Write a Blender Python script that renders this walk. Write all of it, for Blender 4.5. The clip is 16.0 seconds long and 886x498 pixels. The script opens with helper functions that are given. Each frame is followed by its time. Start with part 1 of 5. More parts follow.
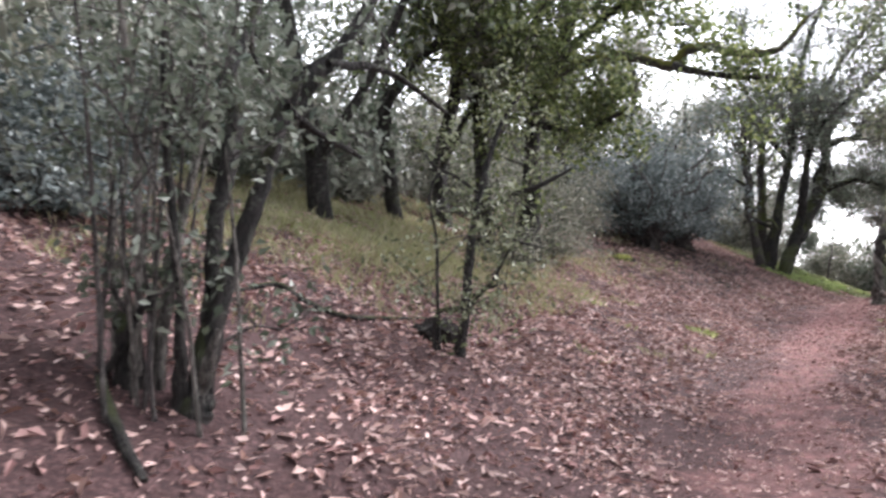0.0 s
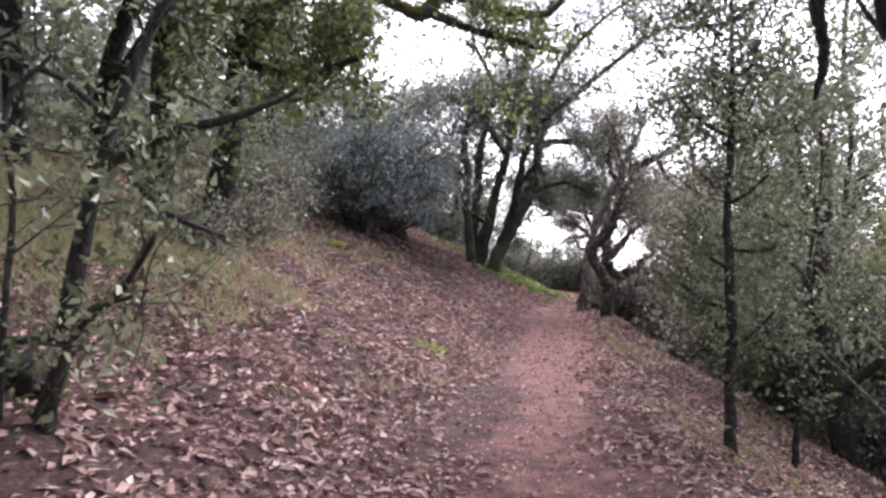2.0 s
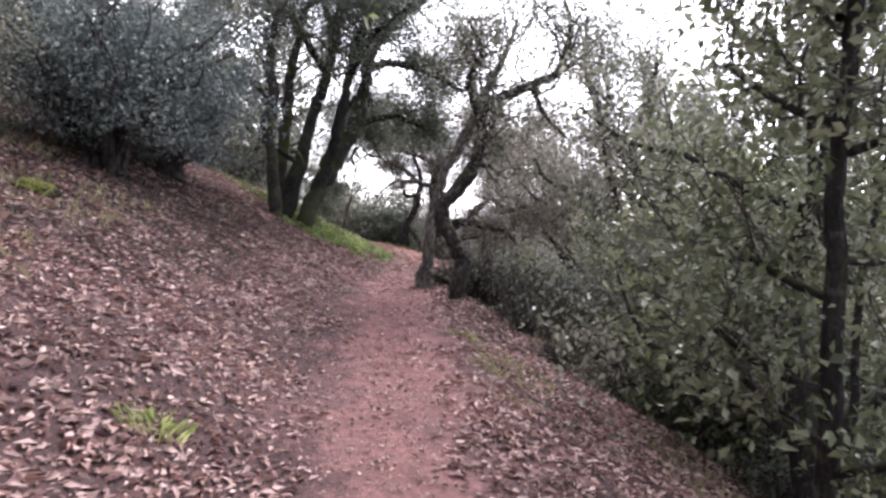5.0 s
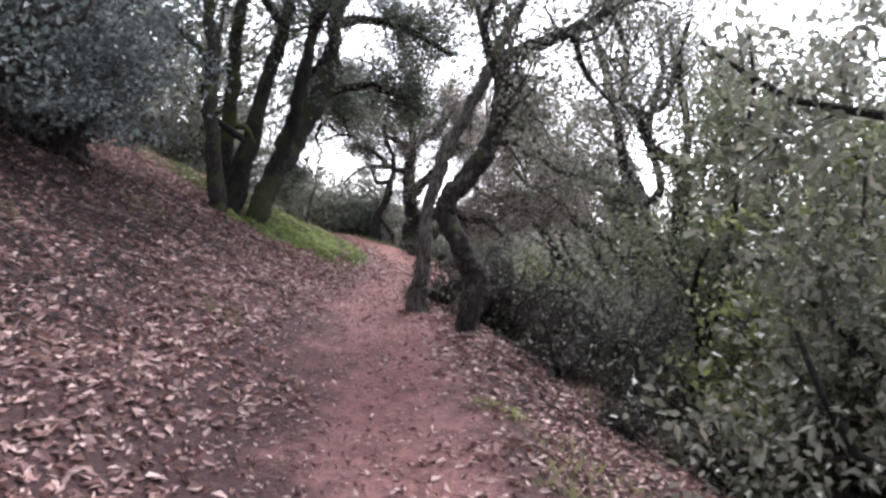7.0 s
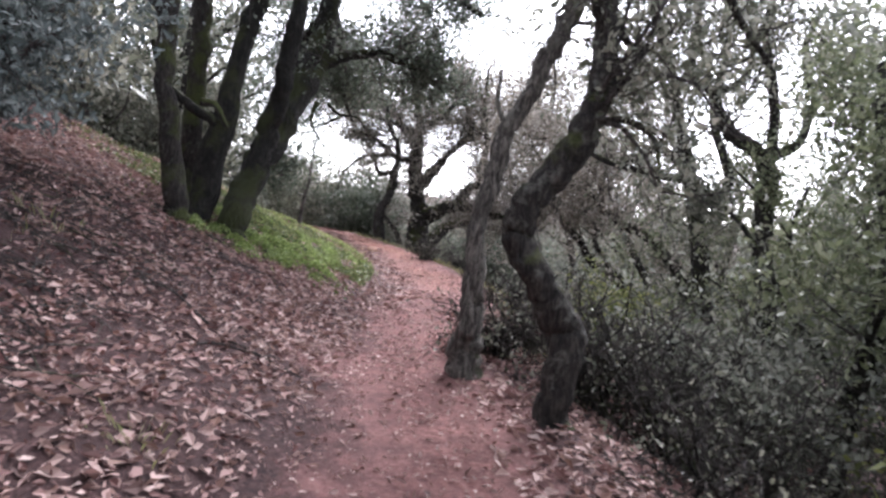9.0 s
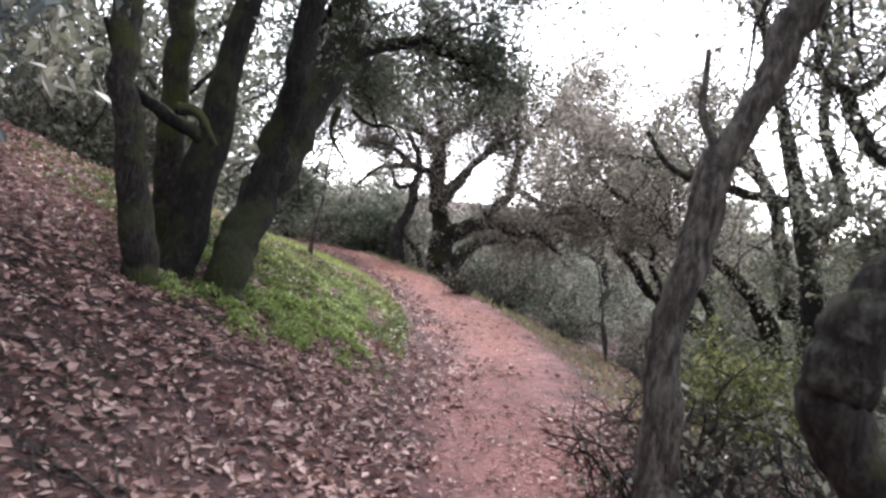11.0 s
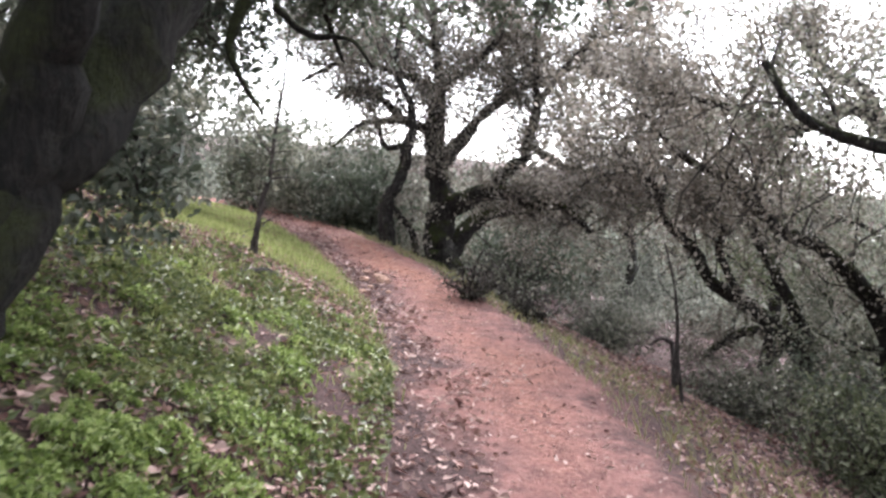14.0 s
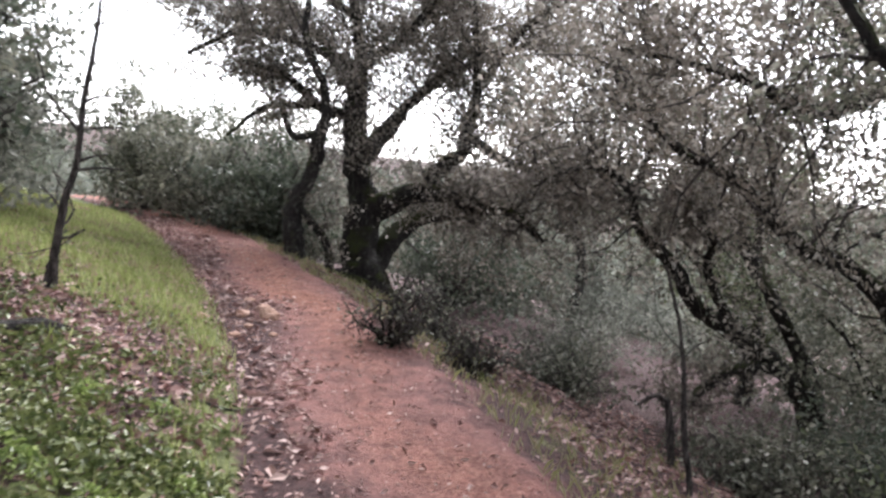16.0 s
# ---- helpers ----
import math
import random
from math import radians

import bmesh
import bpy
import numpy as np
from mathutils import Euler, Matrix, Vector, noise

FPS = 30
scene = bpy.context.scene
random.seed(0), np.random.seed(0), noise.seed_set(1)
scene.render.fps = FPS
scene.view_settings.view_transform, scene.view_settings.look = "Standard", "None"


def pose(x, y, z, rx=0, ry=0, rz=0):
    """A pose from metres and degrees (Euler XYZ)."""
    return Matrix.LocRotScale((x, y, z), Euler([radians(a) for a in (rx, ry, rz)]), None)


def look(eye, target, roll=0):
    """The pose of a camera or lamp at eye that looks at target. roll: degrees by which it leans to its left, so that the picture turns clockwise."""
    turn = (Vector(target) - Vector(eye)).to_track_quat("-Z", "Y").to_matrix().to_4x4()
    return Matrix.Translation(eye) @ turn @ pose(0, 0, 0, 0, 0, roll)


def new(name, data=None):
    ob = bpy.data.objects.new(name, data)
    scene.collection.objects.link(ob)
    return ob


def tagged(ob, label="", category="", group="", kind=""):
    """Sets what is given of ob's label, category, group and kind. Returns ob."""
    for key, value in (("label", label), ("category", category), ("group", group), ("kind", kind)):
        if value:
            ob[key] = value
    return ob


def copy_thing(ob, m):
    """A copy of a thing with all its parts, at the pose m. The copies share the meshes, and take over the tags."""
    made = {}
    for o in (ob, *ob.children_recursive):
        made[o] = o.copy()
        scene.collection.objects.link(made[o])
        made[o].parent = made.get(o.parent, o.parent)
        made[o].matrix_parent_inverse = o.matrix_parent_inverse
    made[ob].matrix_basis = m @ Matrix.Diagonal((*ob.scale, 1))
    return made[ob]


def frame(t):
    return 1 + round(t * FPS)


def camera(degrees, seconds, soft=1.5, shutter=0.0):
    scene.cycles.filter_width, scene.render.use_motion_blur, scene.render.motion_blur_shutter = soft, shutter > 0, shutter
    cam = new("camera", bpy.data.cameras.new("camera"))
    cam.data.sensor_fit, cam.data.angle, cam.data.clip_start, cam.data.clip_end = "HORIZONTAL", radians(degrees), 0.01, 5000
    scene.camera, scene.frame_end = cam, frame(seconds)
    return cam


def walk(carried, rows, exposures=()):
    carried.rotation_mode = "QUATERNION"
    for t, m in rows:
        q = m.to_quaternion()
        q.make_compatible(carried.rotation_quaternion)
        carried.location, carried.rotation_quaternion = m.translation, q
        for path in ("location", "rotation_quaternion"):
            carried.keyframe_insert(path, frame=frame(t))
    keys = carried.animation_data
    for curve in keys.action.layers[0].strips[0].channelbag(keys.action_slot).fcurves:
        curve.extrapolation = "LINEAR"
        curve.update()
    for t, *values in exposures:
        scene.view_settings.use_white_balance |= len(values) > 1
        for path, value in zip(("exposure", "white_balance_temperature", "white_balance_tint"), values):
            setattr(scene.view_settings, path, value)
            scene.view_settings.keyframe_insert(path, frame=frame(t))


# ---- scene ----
cam = camera(61.3, 16.0, soft=2.6, shutter=0.25)
METRES, EYE, TILT, LEAN, TURN = 20.0, 1.45, 2.0, 0.0, 0.0
ROWS = [
    (0.0, 0.0, 0.0, 0.0, 0.0, 0.0, -0.0),
    (0.5, 0.0015, 0.0281, 0.0016, -7.28, 0.03, -1.72),
    (1.0, 0.0042, 0.0528, 0.0022, -13.4, 0.2, -3.03),
    (1.5, 0.0092, 0.0842, 0.003, -19.79, 0.41, -4.42),
    (2.0, 0.0181, 0.1144, 0.0032, -22.6, -0.8, -4.92),
    (2.5, 0.0272, 0.1425, 0.0038, -24.86, -2.2, -5.35),
    (3.0, 0.0417, 0.1703, 0.0033, -27.88, -2.74, -5.88),
    (3.5, 0.0546, 0.1977, 0.0034, -30.07, -2.74, -6.28),
    (4.0, 0.0707, 0.2256, 0.0074, -32.07, -3.74, -6.6),
    (4.5, 0.0876, 0.2544, 0.009, -34.43, -4.07, -6.93),
    (5.0, 0.1036, 0.2836, 0.0103, -36.76, -3.88, -7.38),
    (7.5, 0.1879, 0.432, 0.0108, -39.74, -4.9, -7.43),
    (8.0, 0.2045, 0.4583, 0.0121, -39.83, -5.37, -7.45),
    (8.5, 0.2205, 0.4877, 0.0131, -39.9, -5.47, -7.47),
    (9.0, 0.2353, 0.5169, 0.0128, -39.93, -5.53, -7.39),
    (9.5, 0.2485, 0.5448, 0.0145, -40.01, -5.46, -7.29),
    (12.0, 0.3195, 0.6736, 0.0223, -39.29, -5.45, -6.89),
    (12.5, 0.3386, 0.6949, 0.0215, -39.38, -7.45, -6.71),
    (13.0, 0.3571, 0.7162, 0.0208, -39.54, -8.38, -6.67),
    (13.5, 0.3765, 0.7391, 0.0218, -39.76, -8.58, -6.59),
    (14.0, 0.3966, 0.7639, 0.0224, -40.12, -8.56, -6.63),
    (14.5, 0.4172, 0.7878, 0.0219, -40.92, -8.41, -6.74),
    (15.0, 0.4401, 0.81, 0.0201, -42.42, -8.26, -7.06),
    (15.5, 0.4623, 0.8314, 0.0172, -43.25, -8.17, -7.1),
    (16.0, 0.4864, 0.8531, 0.0147, -45.15, -7.95, -7.42),
]
walk(cam, [(t, pose(0, 0, EYE, TILT, LEAN, TURN) @ pose(METRES * x, METRES * y, METRES * z, 90 + pitch, roll, yaw)) for t, x, y, z, yaw, pitch, roll in ROWS],
     exposures=[(0.0, 2.12, 6250, 14), (2.0, 1.95, 6250, 18), (5.0, 2.0, 6200, 18), (7.5, 1.92, 6050, 15), (9.5, 2.14, 6050, 15), (12.0, 2.14, 6250, 12), (14.0, 2.22, 6250, 12), (16.0, 1.88, 6250, 12)])

# ---- world and sun: bright overcast ----
world = bpy.data.worlds.new("overcast_sky")
scene.world = world
world.use_nodes = True
wn = world.node_tree
for n in list(wn.nodes):
    wn.nodes.remove(n)
sky = wn.nodes.new("ShaderNodeTexSky")
sky.sky_type = "NISHITA"
sky.sun_disc = False
sky.sun_elevation, sky.sun_rotation = radians(46), radians(61)
grey = wn.nodes.new("ShaderNodeHueSaturation")
grey.inputs["Saturation"].default_value = 0.12
bg = wn.nodes.new("ShaderNodeBackground")
bg.inputs["Strength"].default_value = 0.15
wo = wn.nodes.new("ShaderNodeOutputWorld")
wn.links.new(sky.outputs[0], grey.inputs["Color"])
wn.links.new(grey.outputs[0], bg.inputs[0])
wn.links.new(bg.outputs[0], wo.inputs[0])
sun = new("sun", bpy.data.lights.new("sun", "SUN"))
sun.data.energy, sun.data.angle, sun.data.color = 1.5, radians(25), (1.0, 0.96, 0.92)
sun.matrix_world = look((40, 22, 48), (0, 0, 0))


# ---- materials ----
def nodes_of(name):
    m = bpy.data.materials.new(name)
    m.use_nodes = True
    nt = m.node_tree
    return m, nt, nt.nodes["Principled BSDF"], nt.nodes["Material Output"]


def link(nt, a, b):
    nt.links.new(a, b)


def noise_node(nt, scale, detail=4, rough=.6, vec=None):
    n = nt.nodes.new("ShaderNodeTexNoise")
    n.inputs["Scale"].default_value, n.inputs["Detail"].default_value, n.inputs["Roughness"].default_value = scale, detail, rough
    if vec is not None:
        link(nt, vec, n.inputs["Vector"])
    return n.outputs["Fac"]


def ramp(nt, fac, stops):
    r = nt.nodes.new("ShaderNodeValToRGB")
    e = r.color_ramp.elements
    while len(e) < len(stops):
        e.new(0.5)
    for el, (p, c) in zip(e, stops):
        el.position, el.color = p, (*c, 1)
    link(nt, fac, r.inputs[0])
    return r.outputs[0]


def mix(nt, fac, a, b, kind="MIX"):
    m = nt.nodes.new("ShaderNodeMix")
    m.data_type, m.blend_type = "RGBA", kind
    for sock, v in ((m.inputs[0], fac), (m.inputs[6], a), (m.inputs[7], b)):
        if isinstance(v, bpy.types.NodeSocket):
            link(nt, v, sock)
        elif isinstance(v, tuple):
            sock.default_value = (*v, 1)
        else:
            sock.default_value = v
    return m.outputs[2]


def bump(nt, bsdf, height, strength, dist):
    b = nt.nodes.new("ShaderNodeBump")
    b.inputs["Strength"].default_value, b.inputs["Distance"].default_value = strength, dist
    link(nt, height, b.inputs["Height"])
    link(nt, b.outputs[0], bsdf.inputs["Normal"])


def objco(nt):
    return nt.nodes.new("ShaderNodeTexCoord").outputs["Object"]


def mapping(nt, vec, scale):
    m = nt.nodes.new("ShaderNodeMapping")
    m.inputs["Scale"].default_value = scale
    link(nt, vec, m.inputs["Vector"])
    return m.outputs[0]


def bark_material(name, dark, light, moss, moss_at, crust=.22, crust_size=14):
    m, nt, b, o = nodes_of(name)
    co = objco(nt)
    grain = noise_node(nt, 5, 6, .75, mapping(nt, co, (6, 6, 1.6)))
    patch = noise_node(nt, 2.2, 4, .6, co)
    lichen = noise_node(nt, crust_size, 4, .7, co)
    furrow = noise_node(nt, 11, 5, .7, mapping(nt, co, (4, 4, 1.1)))
    c = ramp(nt, grain, [(.40, dark), (.60, light)])
    c = mix(nt, .85, c, ramp(nt, furrow, [(.40, (.35, .35, .35)), (.58, (1.3, 1.3, 1.3))]), "MULTIPLY")
    c = mix(nt, ramp(nt, lichen, [(.54, (0, 0, 0)), (.66, (crust, crust, crust))]), c, (.26, .26, .23))
    # moss grows where its patches lie and on upward faces
    geo = nt.nodes.new("ShaderNodeNewGeometry")
    sep = nt.nodes.new("ShaderNodeSeparateXYZ")
    link(nt, geo.outputs["Normal"], sep.inputs[0])
    up = nt.nodes.new("ShaderNodeMath")
    up.operation = "MULTIPLY_ADD"
    up.inputs[1].default_value = .22
    link(nt, sep.outputs[2], up.inputs[0])
    link(nt, patch, up.inputs[2])
    mask = ramp(nt, up.outputs[0], [(moss_at, (0, 0, 0)), (moss_at + .13, (1, 1, 1))])
    green = ramp(nt, noise_node(nt, 60, 3, .6, co), [(.3, tuple(v * .45 for v in moss)), (.7, moss)])
    link(nt, mix(nt, mask, c, green), b.inputs["Base Color"])
    b.inputs["Roughness"].default_value = .92
    both = nt.nodes.new("ShaderNodeMath")
    both.operation = "ADD"
    link(nt, grain, both.inputs[0])
    link(nt, furrow, both.inputs[1])
    bump(nt, b, both.outputs[0], 1.0, .045)
    return m


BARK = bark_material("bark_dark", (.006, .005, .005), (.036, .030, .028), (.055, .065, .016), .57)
MOSSBARK = bark_material("bark_half_mossy", (.010, .008, .008), (.05, .041, .036), (.070, .084, .018), .485)
MOSSY = bark_material("bark_mossy", (.03, .024, .02), (.10, .085, .07), (.20, .21, .03), .50)
PALEBARK = bark_material("bark_pale", (.07, .062, .056), (.25, .225, .205), (.10, .11, .04), .64, .6, 5)
LICHENBARK = bark_material("bark_lichen", (.012, .010, .010), (.070, .058, .052), (.085, .095, .025), .60, .6, 5)
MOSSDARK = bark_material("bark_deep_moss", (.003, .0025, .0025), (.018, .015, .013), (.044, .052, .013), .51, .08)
HUMUS = bark_material("humus", (.006, .004, .004), (.030, .020, .018), (.03, .03, .01), .95)
TWIG = bark_material("bark_twig", (.03, .025, .025), (.13, .11, .105), (.12, .13, .05), .72)


def leaf_material(name, colours, trans=.35, rough=.42):
    m, nt, b, o = nodes_of(name)
    geo = nt.nodes.new("ShaderNodeNewGeometry")
    big = noise_node(nt, 1.1, 3, .6, objco(nt))
    n = len(colours)
    c = ramp(nt, geo.outputs["Random Per Island"], [(i / max(1, n - 1), col) for i, col in enumerate(colours)])
    c = mix(nt, .55, c, ramp(nt, big, [(.3, (.55, .58, .55)), (.7, (1.25, 1.2, 1.15))]), "MULTIPLY")
    link(nt, c, b.inputs["Base Color"])
    b.inputs["Roughness"].default_value = rough
    t = nt.nodes.new("ShaderNodeBsdfTranslucent")
    link(nt, c, t.inputs["Color"])
    mx = nt.nodes.new("ShaderNodeMixShader")
    mx.inputs[0].default_value = trans
    link(nt, b.outputs[0], mx.inputs[1])
    link(nt, t.outputs[0], mx.inputs[2])
    link(nt, mx.outputs[0], o.inputs["Surface"])
    return m


LEAF_DARK = leaf_material("leaf_dark_green", [(.052, .072, .054), (.105, .127, .089), (.164, .186, .149), (.238, .260, .223)])
LEAF_GREY = leaf_material("leaf_grey_green", [(.085, .093, .070), (.155, .163, .124), (.248, .248, .202), (.373, .365, .310)])
LEAF_OLIVE = leaf_material("leaf_olive", [(.067, .077, .047), (.127, .149, .081), (.194, .216, .133), (.312, .327, .238)])
LEAF_TAN = leaf_material("leaf_tan_grey", [(.109, .100, .082), (.219, .192, .163), (.311, .280, .252), (.456, .425, .390)], .5)
LEAF_BRIGHT = leaf_material("leaf_bright_green", [(.040, .056, .022), (.088, .118, .038), (.160, .195, .068), (.300, .330, .150)], .4)
LEAF_BLUE = leaf_material("leaf_blue_grey", [(.058, .078, .078), (.111, .137, .137), (.169, .202, .202), (.286, .325, .325)], .25)
LEAF_YELLOW = leaf_material("leaf_yellow_green", [(.072, .084, .036), (.156, .180, .060), (.264, .288, .108), (.384, .384, .192)], .4)
# Haze over the brush and far woods is put into these two leaf colours
LEAF_HAZE = leaf_material("leaf_pale_haze", [(.11, .12, .10), (.18, .19, .16), (.26, .27, .235), (.34, .34, .30)], .5)
LEAF_FAR_HAZED = leaf_material("leaf_far_hazed", [(.17, .19, .155), (.24, .26, .215), (.31, .32, .28)], .2, .9)
LITTER = leaf_material("leaf_litter", [(.14, .062, .060), (.30, .172, .165), (.45, .292, .275), (.62, .46, .435), (.20, .100, .078), (.53, .365, .340), (.08, .036, .035)], .12, .7)
GRASS = leaf_material("grass", [(.20, .24, .08), (.34, .39, .15), (.50, .54, .27)], .4)
HERB_DULL = leaf_material("herb_dull", [(.055, .075, .024), (.105, .135, .045), (.17, .20, .075), (.25, .27, .12)], .3)
HERB = leaf_material("herb", [(.10, .145, .042), (.20, .275, .080), (.32, .41, .135), (.45, .52, .24)], .4)
DRY = leaf_material("dry_grass", [(.24, .21, .12), (.36, .33, .21), (.30, .32, .13), (.42, .38, .27)], .3)


def ground_material():
    m, nt, b, o = nodes_of("forest_ground")
    co = objco(nt)
    at = nt.nodes.new("ShaderNodeAttribute")
    at.attribute_name = "trodden"
    ag = nt.nodes.new("ShaderNodeAttribute")
    ag.attribute_name = "turf"
    fine = noise_node(nt, 34, 6, .75, co)
    mid = noise_node(nt, 3.5, 6, .7, co)
    big = noise_node(nt, .6, 3, .5, co)
    litter = ramp(nt, fine, [(.36, (.014, .006, .007)), (.5, (.058, .027, .028)), (.64, (.16, .088, .088))])
    litter = mix(nt, ramp(nt, mid, [(.4, (0, 0, 0)), (.66, (.8, .8, .8))]), litter, (.052, .023, .023))
    soil = ramp(nt, fine, [(.36, (.115, .044, .042)), (.5, (.255, .112, .104)), (.64, (.43, .24, .22))])
    # oranger clay comes to the surface further along
    ac = nt.nodes.new("ShaderNodeAttribute")
    ac.attribute_name = "clay"
    soil = mix(nt, ac.outputs["Fac"], soil, ramp(nt, fine, [(.36, (.14, .052, .037)), (.5, (.32, .136, .096)), (.64, (.51, .275, .205))]))
    soil = mix(nt, ramp(nt, big, [(.35, (0, 0, 0)), (.65, (.7, .7, .7))]), soil, (.17, .078, .074))
    # mauve mixed in where trodden is low imitates shade on the earlier trail
    soil = mix(nt, ramp(nt, at.outputs["Fac"], [(.45, (0, 0, 0)), (.95, (1, 1, 1))]), mix(nt, .6, soil, (.235, .120, .116)), soil)
    soil = mix(nt, .8, soil, ramp(nt, noise_node(nt, 7, 5, .7, co), [(.36, (.55, .52, .52)), (.5, (.95, .95, .95)), (.66, (1.3, 1.28, 1.28))]), "MULTIPLY")
    # worn soil shows through in ragged patches
    ad = nt.nodes.new("ShaderNodeMath")
    ad.operation = "ADD"
    link(nt, at.outputs["Fac"], ad.inputs[0])
    link(nt, mid, ad.inputs[1])
    c = mix(nt, ramp(nt, ad.outputs[0], [(.62, (0, 0, 0)), (1.15, (1, 1, 1))]), litter, soil)
    turf = ramp(nt, fine, [(.34, (.05, .055, .022)), (.5, (.13, .15, .055)), (.66, (.24, .25, .11))])
    ad2 = nt.nodes.new("ShaderNodeMath")
    ad2.operation = "ADD"
    link(nt, ag.outputs["Fac"], ad2.inputs[0])
    link(nt, mid, ad2.inputs[1])
    c = mix(nt, ramp(nt, ad2.outputs[0], [(.85, (0, 0, 0)), (1.2, (1, 1, 1))]), c, turf)
    link(nt, c, b.inputs["Base Color"])
    b.inputs["Roughness"].default_value = .95
    bump(nt, b, fine, .9, .03)
    return m


GROUND = ground_material()


def stone_material():
    m, nt, b, o = nodes_of("pale_red_stone")
    f = noise_node(nt, 12, 5, .6, objco(nt))
    link(nt, ramp(nt, f, [(.3, (.30, .16, .12)), (.7, (.55, .38, .30))]), b.inputs["Base Color"])
    b.inputs["Roughness"].default_value = .9
    bump(nt, b, f, .7, .02)
    return m


STONE = stone_material()

# ---- terrain: a trail along a hillside, up to its left, down to its right ----
TRAIL = [(-8, -14, -.75), (-3, -6, -.35), (0, 0, 0), (2.2, 5.3, .32), (4.9, 10.2, .62), (7.2, 13.6, .86), (9.7, 16.7, .90),
         (12, 19.8, .80), (13.7, 23.4, .83), (15.2, 28, .82), (16.4, 33, .68), (17.2, 40, .3), (17, 60, -1.2)]


def spline(nodes, per):
    p = np.array(nodes, float)
    p = np.vstack([2 * p[0] - p[1], p, 2 * p[-1] - p[-2]])
    u = np.linspace(0, 1, per, endpoint=False)[:, None]
    out = []
    for a, b, c, d in zip(p, p[1:], p[2:], p[3:]):
        out.append(.5 * (2 * b + (c - a) * u + (2 * a - 5 * b + 4 * c - d) * u * u + (3 * b - a - 3 * c + d) * u ** 3))
    out.append(p[-2][None])
    return np.vstack(out)


LINE = spline(TRAIL, 10)


def beside(x, y):
    """Signed distance to the trail's middle (right: plus) and the trail's height there."""
    x, y = np.atleast_1d(np.asarray(x, float)), np.atleast_1d(np.asarray(y, float))
    if x.size < 400:
        a, v = LINE[:-1], np.diff(LINE, axis=0)
        px, py = x[:, None] - a[:, 0], y[:, None] - a[:, 1]
        u = np.clip((px * v[:, 0] + py * v[:, 1]) / (v[:, 0] ** 2 + v[:, 1] ** 2), 0, 1)
        r = np.hypot(px - u * v[:, 0], py - u * v[:, 1])
        k, i = np.argmin(r, axis=1), np.arange(x.size)
        s = np.where(v[k, 0] * py[i, k] - v[k, 1] * px[i, k] > 0, -1.0, 1.0)
        return s * r[i, k], a[k, 2] + u[i, k] * v[k, 2]
    best = np.full(x.shape, 1e9)
    side, z = np.zeros(x.shape), np.zeros(x.shape)
    for a, b in zip(LINE, LINE[1:]):
        dx, dy = b[:2] - a[:2]
        u = np.clip(((x - a[0]) * dx + (y - a[1]) * dy) / (dx * dx + dy * dy), 0, 1)
        r = np.hypot(x - a[0] - u * dx, y - a[1] - u * dy)
        closer = r < best
        s = np.where(dx * (y - a[1]) - dy * (x - a[0]) > 0, -1.0, 1.0)
        best, side, z = np.where(closer, r, best), np.where(closer, s * r, side), np.where(closer, a[2] + u * (b[2] - a[2]), z)
    return side, z


def height(x, y):
    d, z = beside(x, y)
    left, right = np.maximum(0, -d - .45), np.maximum(0, d - 1.0)
    up = (.39 - .20 * np.clip((np.asarray(y, float) - 22) / 4, 0, 1)) * np.minimum(left, 6) + .20 * np.clip(left - 6, 0, 20)
    down = .38 * np.minimum(right, 3) + .17 * np.clip(right - 3, 0, 27)
    far = np.clip((right - 45) / 120, 0, 1)
    return z + up - down + 8 * far * far * (3 - 2 * far)


def bumps(x, y):
    return (.035 * np.sin(2.1 * x + 1.3 * y) * np.sin(1.7 * y - .8 * x) + .018 * np.sin(5.3 * x + 2 * np.sin(2.9 * y)) * np.sin(4.7 * y + 1.1)
            + .010 * np.sin(13 * x + 3 * np.sin(7 * y)) * np.sin(11 * y + 2 * np.sin(5 * x)))


def floor_z(x, y):
    d, _ = beside(x, y)
    rough = np.clip(np.abs(d) - .3, .25, 1.2)
    return height(x, y) + rough * bumps(np.asarray(x, float), np.asarray(y, float))


def turf_at(x, y):
    """How grassy the ground is: the bank, the verge and some tufts."""
    d, _ = beside(x, y)
    bank = np.exp(-((x - 8.8) / 1.0) ** 2 - ((y - 18.3) / 1.1) ** 2) + np.exp(-((x - 10.2) / 1.2) ** 2 - ((y - 20.0) / 1.5) ** 2)
    lawn = np.clip((y - 18.6) / 1.2, 0, 1) * np.clip((-d - .36) / .25, 0, 1) * np.clip((.95 + 1.5 * np.maximum(0, y - 21.7) + d) / .6, 0, 1) * np.clip((7 + d) / 2, 0, 1)
    verge = .36 * np.clip((y - 14.5) / 2, 0, 1) * np.exp(-((d - 1.7) / .6) ** 2)
    meadow = .3 * np.clip((np.abs(d) - 11) / 5, 0, 1)
    glade = .55 * np.exp(-((x + .9) / 1.9) ** 2 - ((y - 8.9) / 1.7) ** 2) + .22 * np.clip((-d - 2.6) / 1, 0, 1) * np.clip((y - 5.5) / 2, 0, 1) * np.clip((13.5 - y) / 2, 0, 1)
    return np.clip(bank * .4 + lawn + verge + meadow + glade, 0, 1)


